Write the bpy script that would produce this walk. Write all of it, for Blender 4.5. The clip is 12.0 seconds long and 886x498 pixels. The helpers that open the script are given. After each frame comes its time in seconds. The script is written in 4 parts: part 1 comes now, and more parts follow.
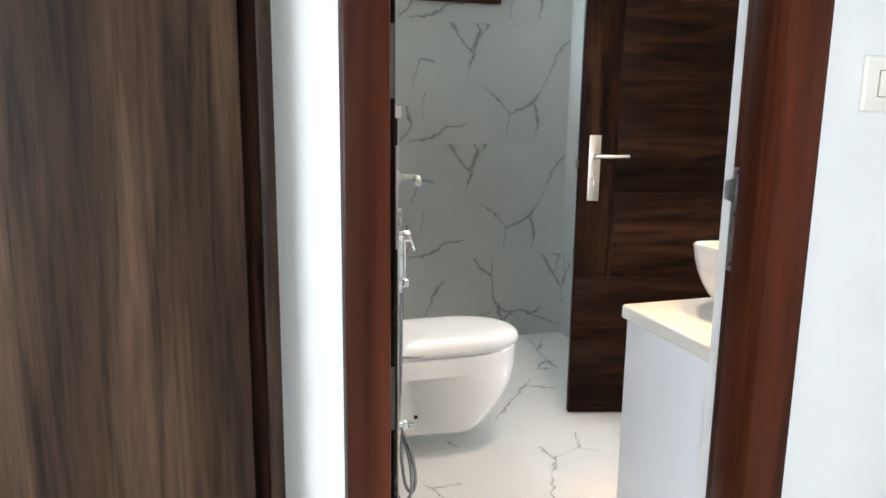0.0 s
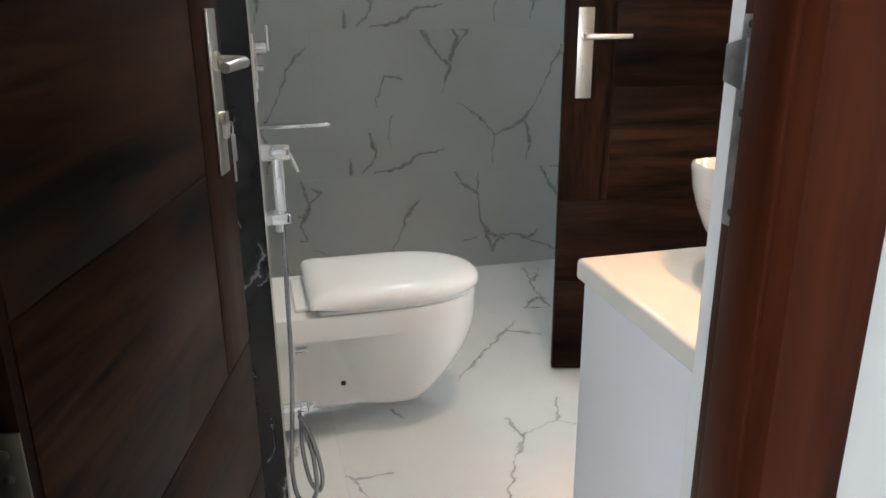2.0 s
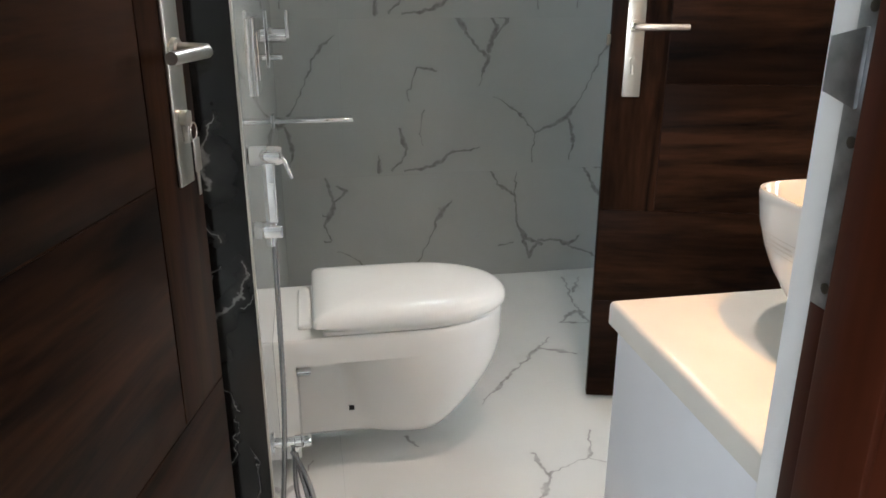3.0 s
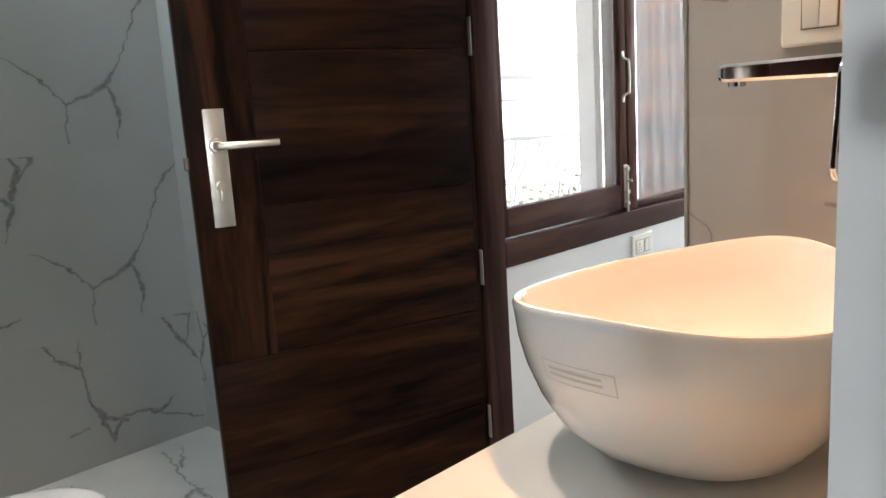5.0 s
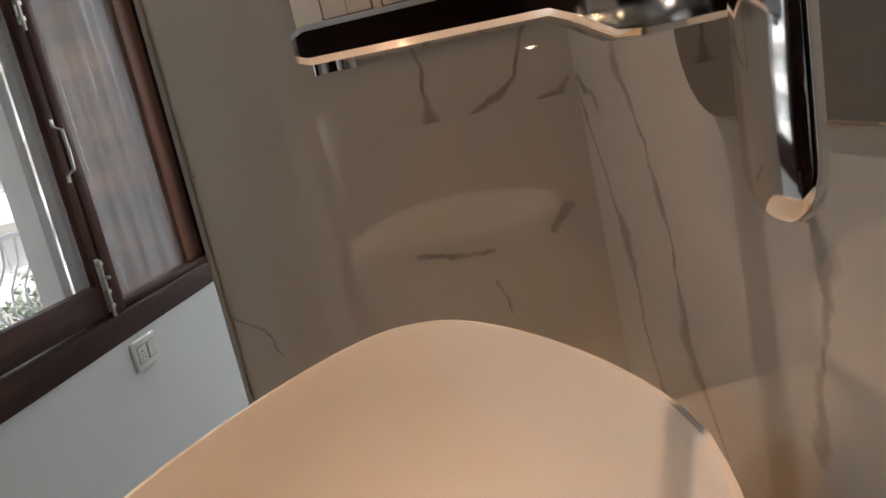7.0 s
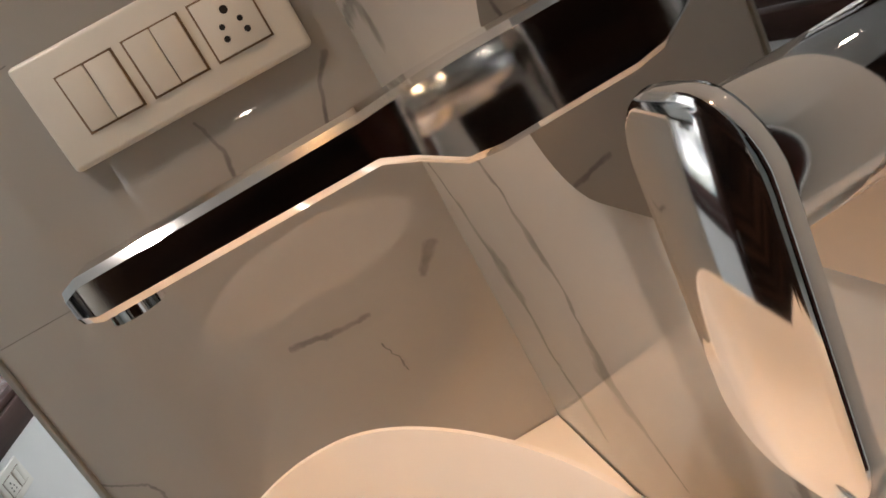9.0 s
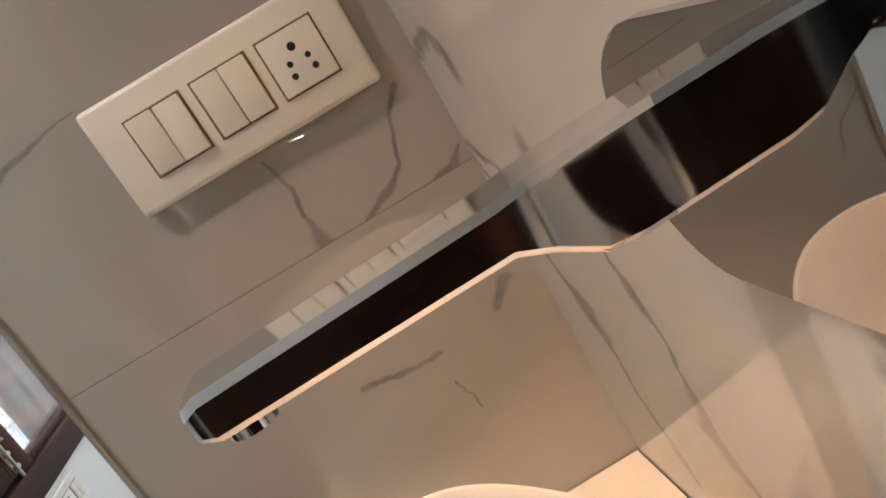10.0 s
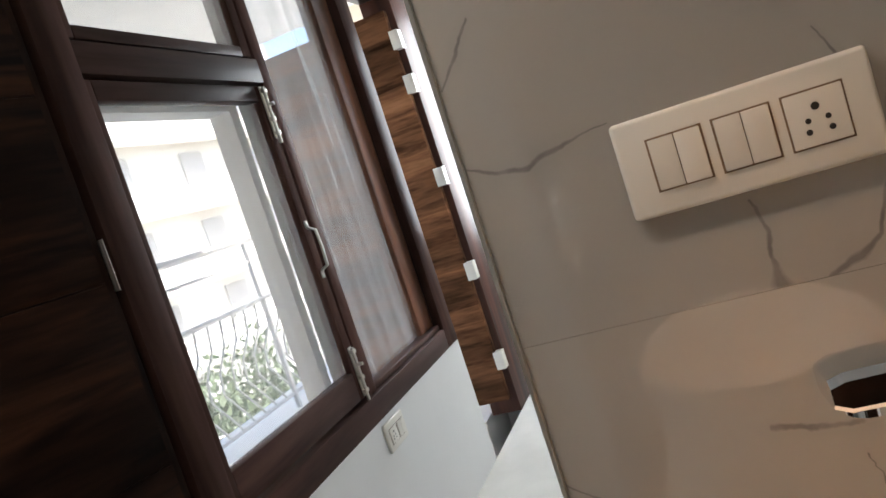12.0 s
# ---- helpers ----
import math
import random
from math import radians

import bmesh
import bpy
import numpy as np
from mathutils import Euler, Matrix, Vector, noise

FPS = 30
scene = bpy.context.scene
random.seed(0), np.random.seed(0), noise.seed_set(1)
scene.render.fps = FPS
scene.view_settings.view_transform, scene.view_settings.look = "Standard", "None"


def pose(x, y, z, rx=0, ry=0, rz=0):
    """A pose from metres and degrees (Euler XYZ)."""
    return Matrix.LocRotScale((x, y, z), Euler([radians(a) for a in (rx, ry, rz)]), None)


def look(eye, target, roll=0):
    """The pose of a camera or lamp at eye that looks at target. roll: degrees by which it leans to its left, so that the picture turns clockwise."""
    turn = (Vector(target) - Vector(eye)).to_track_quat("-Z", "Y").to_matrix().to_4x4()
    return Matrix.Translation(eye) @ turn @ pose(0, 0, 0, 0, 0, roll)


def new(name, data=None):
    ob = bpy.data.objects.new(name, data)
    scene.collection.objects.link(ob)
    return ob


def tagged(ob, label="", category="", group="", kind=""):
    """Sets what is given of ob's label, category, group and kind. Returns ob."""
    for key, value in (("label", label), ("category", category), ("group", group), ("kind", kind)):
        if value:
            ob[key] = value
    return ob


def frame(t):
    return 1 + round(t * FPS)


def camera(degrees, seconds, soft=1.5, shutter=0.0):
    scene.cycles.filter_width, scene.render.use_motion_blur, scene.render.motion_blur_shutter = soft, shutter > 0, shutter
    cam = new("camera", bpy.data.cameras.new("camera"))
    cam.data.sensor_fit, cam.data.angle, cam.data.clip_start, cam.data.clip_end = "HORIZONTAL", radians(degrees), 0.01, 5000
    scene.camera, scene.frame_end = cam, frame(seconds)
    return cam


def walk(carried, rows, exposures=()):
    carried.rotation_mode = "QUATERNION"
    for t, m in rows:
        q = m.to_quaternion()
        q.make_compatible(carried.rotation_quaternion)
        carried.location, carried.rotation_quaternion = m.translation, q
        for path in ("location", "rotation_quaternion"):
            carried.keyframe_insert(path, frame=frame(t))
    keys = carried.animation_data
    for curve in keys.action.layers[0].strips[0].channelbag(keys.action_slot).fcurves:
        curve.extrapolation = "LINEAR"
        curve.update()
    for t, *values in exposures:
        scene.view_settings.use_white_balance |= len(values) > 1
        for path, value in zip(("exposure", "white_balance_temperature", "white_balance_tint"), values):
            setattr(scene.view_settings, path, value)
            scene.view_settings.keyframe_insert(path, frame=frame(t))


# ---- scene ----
cam = camera(61.0, 12.0, 1.6)
PATH = [
    (0, (-0.595, -0.149, 1.349), (0.001, 1.72, 0.96), 0.7),
    (0.5, (-0.417, 0.001, 1.304), (0.246, 1.829, 0.837), -1.0),
    (1, (-0.28, 0.177, 1.276), (0.33, 2.008, 0.752), 0.2),
    (1.5, (-0.191, 0.3, 1.255), (0.36, 2.132, 0.674), -0.7),
    (2, (-0.065, 0.434, 1.243), (0.398, 2.274, 0.611), -0.5),
    (2.5, (0.04, 0.553, 1.238), (0.404, 2.405, 0.577), 0.1),
    (2.7, (0.064, 0.593, 1.233), (0.377, 2.453, 0.568), 0.1),
    (4.3, (-0.023, 0.914, 1.21), (0.938, 2.603, 0.734), -1.4),
    (4.5, (-0.010, 0.945, 1.202), (1.095, 2.553, 0.761), -1.8),
    (5, (0.071, 1.041, 1.178), (1.458, 2.436, 0.818), -3.6),
    (5.5, (0.2, 1.17, 1.162), (1.805, 2.322, 0.848), -4.2),
    (6, (0.346, 1.248, 1.141), (2.17, 1.98, 0.77), -7.7),
    (6.5, (0.423, 1.285, 1.151), (2.342, 1.702, 0.774), -10.8),
    (7, (0.461, 1.293, 1.16), (2.414, 1.512, 0.787), -12.7),
    (7.5, (0.490, 1.282, 1.173), (2.454, 1.363, 0.800), -14.1),
    (7.7, (0.5, 1.278, 1.18), (2.464, 1.314, 0.801), -15.7),
    (9.3, (0.559, 1.274, 1.247), (2.456, 1.174, 0.621), -30.8),
    (9.5, (0.57, 1.277, 1.257), (2.476, 1.199, 0.656), -31.7),
    (10, (0.582, 1.285, 1.269), (2.500, 1.263, 0.702), -30.9),
    (10.5, (0.583, 1.31, 1.288), (2.523, 1.404, 0.809), -27.9),
    (11, (0.562, 1.337, 1.304), (2.517, 1.585, 0.963), -24.8),
    (11.5, (0.536, 1.362, 1.323), (2.474, 1.789, 1.077), -21.7),
    (12, (0.481, 1.401, 1.327), (2.359, 2.067, 1.155), -18.1),
]
EXPOSURES = [(0, 3.08), (0.5, 2.85), (1.0, 2.68), (2.0, 2.6), (2.7, 2.57), (4.3, 2.8), (5.0, 2.55), (5.5, 2.25), (6.0, 2.05), (6.5, 1.62), (7.0, 1.2), (7.7, 1.38), (9.5, 2.05), (10.5, 2.2), (11.4, 2.2), (12.0, 1.82)]
walk(cam, [(t, look(eye, target, roll)) for t, eye, target, roll in PATH], EXPOSURES)

# ---- world, sun and lamps ----
world = bpy.data.worlds.new("sky")
scene.world = world
world.use_nodes = True
wn = world.node_tree.nodes
sky = wn.new("ShaderNodeTexSky")
sky.sky_type, sky.sun_disc = "NISHITA", False
sky.sun_elevation, sky.sun_rotation = radians(50), radians(-150)
wn["Background"].inputs["Strength"].default_value = 0.15
world.node_tree.links.new(sky.outputs["Color"], wn["Background"].inputs["Color"])
sun = new("sun", bpy.data.lights.new("sun", "SUN"))
sun.data.energy, sun.data.angle, sun.data.color = 5.0, radians(0.5), (1.0, 0.95, 0.88)
sun.matrix_world = look((0, 0, 10), (-2.8, 5.5, 0))


def area(name, x, y, z, target, sx, sy, watts, color):
    lamp = new(name, bpy.data.lights.new(name, "AREA"))
    lamp.data.shape, lamp.data.size, lamp.data.size_y = "RECTANGLE", sx, sy
    lamp.data.energy, lamp.data.color = watts, color
    lamp.matrix_world = look((x, y, z), target)
    return lamp


def spot(name, x, y, z, watts, color, cone=58):
    lamp = new(name, bpy.data.lights.new(name, "SPOT"))
    lamp.data.shadow_soft_size, lamp.data.spot_size, lamp.data.spot_blend = 0.030, radians(cone), 0.7
    lamp.data.energy, lamp.data.color = watts, color
    lamp.matrix_world = look((x, y, z), (x, y + 0.001, 0))
    return lamp


WARM = (1.0, 0.49, 0.18)
area("bedroom_window_daylight", -2.3, -2.92, 1.5, (0.0, 1.0, 1.2), 1.6, 1.5, 31, (0.86, 0.93, 1.0))
area("ventilator_daylight", 0.70, 3.735, 2.08, (0.70, 2.0, 1.2), 0.42, 0.30, 3.2, (0.80, 0.93, 1.0))
# added cool fill before the closed passage wall; no opening or lamp there
area("passage_daylight", 4.42, 2.2, 1.2, (2.4, 2.0, 0.7), 0.36, 2.0, 13, (0.88, 0.94, 1.0))
spot("vanity_downlight_lamp", 0.80, 1.33, 2.40, 14.5, WARM, 42)
spot("bath_downlight_lamp", 0.72, 1.92, 2.40, 8.0, (1.0, 0.86, 0.78), 100)


# ---- materials ----
def mat(name, base, rough=0.5, metal=0.0, bump=0.0, bscale=60, var=0.08, vscale=6, coat=0.0, ior=1.45):
    m = bpy.data.materials.new(name)
    m.use_nodes = True
    nt = m.node_tree
    b = nt.nodes["Principled BSDF"]
    b.inputs["Roughness"].default_value, b.inputs["Metallic"].default_value = rough, metal
    b.inputs["IOR"].default_value, b.inputs["Coat Weight"].default_value = ior, coat
    tc = nt.nodes.new("ShaderNodeTexCoord")
    n = nt.nodes.new("ShaderNodeTexNoise")
    n.inputs["Scale"].default_value, n.inputs["Detail"].default_value = vscale, 6
    nt.links.new(tc.outputs["Object"], n.inputs["Vector"])
    r = nt.nodes.new("ShaderNodeValToRGB")
    for e, f in zip(r.color_ramp.elements, (1 - var, 1 + var)):
        e.color = (*[min(1, c * f) for c in base], 1)
    r.color_ramp.elements[0].position, r.color_ramp.elements[1].position = 0.3, 0.7
    nt.links.new(n.outputs["Fac"], r.inputs["Fac"])
    nt.links.new(r.outputs["Color"], b.inputs["Base Color"])
    if bump:
        n2 = nt.nodes.new("ShaderNodeTexNoise")
        n2.inputs["Scale"].default_value, n2.inputs["Detail"].default_value = bscale, 4
        nt.links.new(tc.outputs["Object"], n2.inputs["Vector"])
        bp = nt.nodes.new("ShaderNodeBump")
        bp.inputs["Strength"].default_value, bp.inputs["Distance"].default_value = bump, 0.002
        nt.links.new(n2.outputs["Fac"], bp.inputs["Height"])
        nt.links.new(bp.outputs["Normal"], b.inputs["Normal"])
    return m


def vein_tile(name, base, vein, segs, rough=0.03, width=0.0065, wob=0.02):
    """Glossy marble-print tile: the veins are drawn along segs (u, v) in the tile's own plane x, y."""
    m = mat(name, base, rough, var=0.04, vscale=2.5)
    nt = m.node_tree
    b = nt.nodes["Principled BSDF"]
    tc = nt.nodes["Texture Coordinate"]
    src = b.inputs["Base Color"].links[0].from_socket

    def vm(op, a, c=None, scale=None):
        n = nt.nodes.new("ShaderNodeVectorMath")
        n.operation = op
        for i, v in ((0, a), (1, c)):
            if v is None:
                continue
            if isinstance(v, tuple):
                n.inputs[i].default_value = v
            else:
                nt.links.new(v, n.inputs[i])
        if scale is not None:
            nt.links.new(scale, n.inputs["Scale"])
        return n

    def mm(op, a, c=0.5, clamp=False):
        n = nt.nodes.new("ShaderNodeMath")
        n.operation, n.use_clamp = op, clamp
        for i, v in ((0, a), (1, c)):
            if isinstance(v, (int, float)):
                n.inputs[i].default_value = v
            else:
                nt.links.new(v, n.inputs[i])
        return n.outputs[0]

    flat = vm("MULTIPLY", tc.outputs["Object"], (1, 1, 0)).outputs[0]
    nz = nt.nodes.new("ShaderNodeTexNoise")
    nz.inputs["Scale"].default_value, nz.inputs["Detail"].default_value = 24, 6
    nt.links.new(flat, nz.inputs["Vector"])
    off = vm("SUBTRACT", nz.outputs["Color"], (0.5, 0.5, 0.5)).outputs[0]
    off = vm("MULTIPLY", off, (wob * 2.4, wob * 2.4, 0)).outputs[0]
    p = vm("ADD", flat, off).outputs[0]
    wn2 = nt.nodes.new("ShaderNodeTexNoise")
    wn2.inputs["Scale"].default_value, wn2.inputs["Detail"].default_value = 9, 3
    nt.links.new(flat, wn2.inputs["Vector"])
    wv = mm("POWER", wn2.outputs["Fac"], 4.0)
    wv = mm("ADD", mm("MULTIPLY", wv, width * 20), width * 0.12)
    swell = mm("ADD", mm("MULTIPLY", wn2.outputs["Fac"], 1.7), 0.2)
    best = None
    for seg in segs:
        x0, y0, x1, y1 = seg if len(seg) == 4 else (seg[0], seg[1], seg[3], seg[4])
        d = (x1 - x0, y1 - y0, 0.0)
        l2 = d[0] ** 2 + d[1] ** 2
        rel = vm("SUBTRACT", p, (x0, y0, 0.0)).outputs[0]
        dot = vm("DOT_PRODUCT", rel, (d[0] / l2, d[1] / l2, 0.0)).outputs["Value"]
        tt = mm("ADD", dot, 0.0, True)
        sc = nt.nodes.new("ShaderNodeVectorMath")
        sc.operation = "SCALE"
        sc.inputs[0].default_value = d
        nt.links.new(tt, sc.inputs["Scale"])
        dist = vm("DISTANCE", rel, sc.outputs[0]).outputs["Value"]
        if len(seg) == 6:
            near = mm("DIVIDE", dist, mm("MULTIPLY", mm("ADD", mm("MULTIPLY", tt, seg[5] - seg[2]), seg[2]), swell))
        else:
            near = mm("DIVIDE", dist, wv)
        best = near if best is None else mm("MINIMUM", best, near)
    core = mm("SUBTRACT", 1.5, mm("MULTIPLY", best, 1.5), True)
    streak = nt.nodes.new("ShaderNodeTexNoise")
    streak.inputs["Scale"].default_value, streak.inputs["Detail"].default_value = 38, 4
    nt.links.new(flat, streak.inputs["Vector"])
    core = mm("MULTIPLY", core, mm("ADD", mm("MULTIPLY", streak.outputs["Fac"], 1.15), 0.15), True)
    halo = mm("MULTIPLY", mm("SUBTRACT", 1.0, mm("DIVIDE", best, 5.0), True), 0.08)
    fac = mm("MAXIMUM", core, halo)
    mix = nt.nodes.new("ShaderNodeMix")
    mix.data_type = "RGBA"
    nt.links.new(fac, mix.inputs[0])
    nt.links.new(src, mix.inputs[6])
    mix.inputs[7].default_value = (*vein, 1)
    nt.links.new(mix.outputs[2], b.inputs["Base Color"])
    return m


def wood(name, dark, light, axis=2, scale=5.0, rough=0.35, stretch=14, coat=0.0):
    """Laminate or stained timber with grain along the given axis of the object."""
    m = mat(name, dark, rough, coat=coat)
    nt = m.node_tree
    b = nt.nodes["Principled BSDF"]
    tc = nt.nodes["Texture Coordinate"]
    mp = nt.nodes.new("ShaderNodeMapping")
    s = [scale * 1.0] * 3
    s[axis] = scale / stretch
    mp.inputs["Scale"].default_value = s
    nt.links.new(tc.outputs["Object"], mp.inputs["Vector"])
    n1 = nt.nodes.new("ShaderNodeTexNoise")
    n1.inputs["Scale"].default_value, n1.inputs["Detail"].default_value, n1.inputs["Distortion"].default_value = 2.2, 8, 1.2
    n2 = nt.nodes.new("ShaderNodeTexNoise")
    n2.inputs["Scale"].default_value, n2.inputs["Detail"].default_value = 14, 8
    for n in (n1, n2):
        nt.links.new(mp.outputs[0], n.inputs["Vector"])
    mx = nt.nodes.new("ShaderNodeMath")
    mx.operation = "MULTIPLY_ADD"
    mx.inputs[1].default_value = 0.35
    nt.links.new(n2.outputs["Fac"], mx.inputs[0])
    nt.links.new(n1.outputs["Fac"], mx.inputs[2])
    r = nt.nodes.new("ShaderNodeValToRGB")
    r.color_ramp.elements[0].position, r.color_ramp.elements[1].position = 0.48, 0.86
    r.color_ramp.elements[0].color, r.color_ramp.elements[1].color = (*dark, 1), (*light, 1)
    e = r.color_ramp.elements.new(0.62)
    e.color = (*[(a * 0.62 + c * 0.38) for a, c in zip(dark, light)], 1)
    nt.links.new(mx.outputs[0], r.inputs["Fac"])
    n3 = nt.nodes.new("ShaderNodeTexNoise")
    n3.inputs["Scale"].default_value, n3.inputs["Detail"].default_value, n3.inputs["Distortion"].default_value = 0.7, 3, 0.8
    nt.links.new(mp.outputs[0], n3.inputs["Vector"])
    cl = nt.nodes.new("ShaderNodeMapRange")
    cl.inputs["From Min"].default_value, cl.inputs["From Max"].default_value = 0.36, 0.66
    cl.inputs["To Min"].default_value, cl.inputs["To Max"].default_value = 0.45, 1.55
    nt.links.new(n3.outputs["Fac"], cl.inputs["Value"])
    tone = nt.nodes.new("ShaderNodeVectorMath")
    tone.operation = "SCALE"
    nt.links.new(r.outputs["Color"], tone.inputs[0])
    nt.links.new(cl.outputs["Result"], tone.inputs["Scale"])
    nt.links.new(tone.outputs[0], b.inputs["Base Color"])
    bp = nt.nodes.new("ShaderNodeBump")
    bp.inputs["Strength"].default_value, bp.inputs["Distance"].default_value = 0.12, 0.001
    nt.links.new(n2.outputs["Fac"], bp.inputs["Height"])
    nt.links.new(bp.outputs["Normal"], b.inputs["Normal"])
    return m


# vein prints: strokes (u, v, u, v), or (u, v, half width) at both ends
def trails(*groups):
    """Vein strokes from trails of (u, v, half width)."""
    return [(*p, *q) for g in groups for t in g for p, q in zip(t, t[1:])]


TRAIL_A_UPPER = [[(0.637, 0.319, 0.0027), (0.727, 0.263, 0.0036), (0.823, 0.161, 0.0063), (0.9, 0.196, 0.0099), (0.963, 0.223, 0.0135), (1.009, 0.288, 0.0045), (1.066, 0.402, 0.0036), (1.094, 0.485, 0.0054), (1.127, 0.526, 0.0117), (1.176, 0.565, 0.0027)],
           [(0.823, 0.161, 0.0045), (0.806, 0.034, 0.0018)],
           [(0.97, 0.216, 0.0081), (0.996, 0.132, 0.0099), (0.981, 0.038, 0.0027)],
           [(0.46, 0.665, 0.0108), (0.485, 0.627, 0.0135), (0.527, 0.558, 0.0063), (0.571, 0.503, 0.0108), (0.609, 0.481, 0.0126), (0.583, 0.408, 0.0045), (0.569, 0.365, 0.0027)],
           [(0.601, 0.664, 0.009), (0.639, 0.601, 0.009), (0.611, 0.505, 0.0108)]]
TRAIL_A_LOWER = [[(0.601, 0.664, 0.0054), (0.682, 0.628, 0.0072), (0.624, 0.543, 0.0054)],
           [(0.715, 0.66, 0.0054), (0.681, 0.618, 0.0081)],
           [(0.387, 0.433, 0.0045), (0.308, 0.439, 0.0081), (0.298, 0.393, 0.0045), (0.271, 0.348, 0.0063), (0.276, 0.309, 0.0027)],
           [(0.24, 0.197, 0.0063), (0.245, 0.138, 0.0126), (0.269, 0.115, 0.0081), (0.241, 0.059, 0.0054), (0.203, 0.021, 0.0072)],
           [(0.148, 0.083, 0.0045), (0.148, 0.02, 0.0108)],
           [(0.255, 0.017, 0.0072), (0.341, 0.024, 0.0099), (0.422, 0.053, 0.0108), (0.456, 0.095, 0.0072), (0.578, 0.099, 0.0027)],
           [(0.337, 0.274, 0.0018), (0.318, 0.178, 0.0022), (0.332, 0.126, 0.0018)]]
TRAIL_B_UPPER = [[(0.733, 0.481, 0.0063), (0.76, 0.418, 0.0081), (0.84, 0.366, 0.0081), (0.852, 0.252, 0.0081), (0.916, 0.079, 0.0117)],
           [(0.844, 0.464, 0.0027), (0.84, 0.366, 0.0063)],
           [(0.852, 0.252, 0.0045), (0.898, 0.163, 0.0108), (0.978, 0.131, 0.0081)],
           [(0.916, 0.079, 0.0117), (0.956, 0.152, 0.0063), (1.051, 0.145, 0.0063), (1.098, 0.124, 0.0117), (1.15, 0.161, 0.0045)],
           [(1.098, 0.117, 0.0054), (1.196, 0.08, 0.0063), (1.267, 0.048, 0.0036)],
           [(0.771, 0.132, 0.0027), (0.84, 0.152, 0.0045)],
           [(0.556, 0.36, 0.0036), (0.512, 0.315, 0.0162), (0.471, 0.206, 0.0036), (0.422, 0.108, 0.0032), (0.381, 0.031, 0.0117)]]
TRAIL_B_LOWER = [[(0.018, 0.487, 0.0081), (0.035, 0.423, 0.0108), (0.053, 0.361, 0.0108), (0.029, 0.307, 0.0126), (0.008, 0.272, 0.0063), (0.034, 0.206, 0.0045), (-0.001, 0.198, 0.0036)],
           [(0.062, 0.437, 0.0063), (0.108, 0.419, 0.0108), (0.051, 0.371, 0.0063)],
           [(0.029, 0.307, 0.0063), (-0.034, 0.339, 0.0027)],
           [(0.062, 0.155, 0.0022), (0.129, 0.119, 0.0036), (0.194, 0.045, 0.0027)],
           [(1.147, 0.494, 0.0099), (1.198, 0.399, 0.0108), (1.276, 0.274, 0.0072)],
           [(1.147, 0.494, 0.0054), (1.259, 0.471, 0.0063), (1.234, 0.37, 0.0054)]]
TRAIL_W = [[(0.003, 0.185, 0.0016), (0.028, 0.175, 0.0032), (0.062, 0.172, 0.004), (0.1, 0.184, 0.003), (0.145, 0.188, 0.0008)],
           [(0.045, 0.322, 0.0016), (0.026, 0.293, 0.0022), (0.004, 0.265, 0.0016)],
           [(0.242, 0.085, 0.0016), (0.249, 0.053, 0.0035), (0.245, 0.028, 0.0027), (0.249, 0.001, 0.0113)],
           [(0.362, 0.085, 0.0032), (0.348, 0.063, 0.0024), (0.334, 0.027, 0.0032), (0.314, 0.011, 0.0049), (0.288, -0.001, 0.0038)],
           [(0.382, 0.015, 0.0024), (0.373, 0.003, 0.0059), (0.354, -0.001, 0.0019)],
           [(0.324, 0.214, 0.0011), (0.336, 0.187, 0.0022)]]
PRINT_A, PRINT_B, PRINT_W = trails(TRAIL_A_UPPER, TRAIL_A_LOWER), trails(TRAIL_B_UPPER, TRAIL_B_LOWER), trails(TRAIL_W)
PRINT_F = [(.524, .48, .54, .38), (.54, .38, .672, .432), (.672, .432, .724, .56), (.672, .432, .75, .368), (.54, .38, .397, .105),
           (.124, .297, .021, .285), (.021, .285, .05, .19), (.021, .285, -.03, .378), (.727, 1.1, .447, .764), (.727, 1.1, .85, 1.04), (.727, 1.1, .80, 1.18),
           (1.05, .55, 1.0, .30), (1.0, .30, .99, .08), (.99, .08, .88, .10), (.88, .10, .98, .20), (1.12, .55, 1.03, .38), (.19, .63, .21, .57)]
PRINT_V = [(.0, .475, .03, .455), (.03, .455, .045, .42), (.205, .498, .28, .487), (.275, .46, .285, .423), (.345, .50, .36, .515)]
PRINT_S = [(.016, .42, .095, .32), (.095, .32, .13, .265), (.13, .265, .15, .18), (.15, .18, .175, .12), (.19, .411, .235, .35), (.235, .35, .26, .29),
           (.26, .29, .26, .22), (.26, .22, .31, .15), (.0, .483, .05, .49), (.05, .49, .11, .497), (.11, .497, .125, .468), (.04, .406, .105, .381), (.45, .40, .47, .30), (.47, .30, .44, .22)]

WHITE = (.78, .78, .76)
VEIN = (.19, .185, .18)
M_TILE_A = vein_tile("marble_print_tile", (.47, .485, .47), VEIN, PRINT_A, wob=0.017)
M_TILE_B = vein_tile("marble_print_tile_mate", (.47, .485, .47), VEIN, PRINT_B, wob=0.017)
M_FLOOR = vein_tile("marble_print_floor", (.72, .71, .68), (.30, .28, .27), PRINT_F, 0.07, 0.0042)
M_TILE_W = vein_tile("marble_print_switch_wall", (.44, .42, .385), VEIN, PRINT_W, 0.005, wob=0.007)
M_TILE_V = vein_tile("marble_print_switch_wall_low", (.44, .42, .385), VEIN, PRINT_V, 0.005, 0.0018, 0.012)
M_TILE_S = vein_tile("marble_print_basin_wall", (.52, .50, .465), VEIN, PRINT_S, 0.008, 0.0075, 0.015)
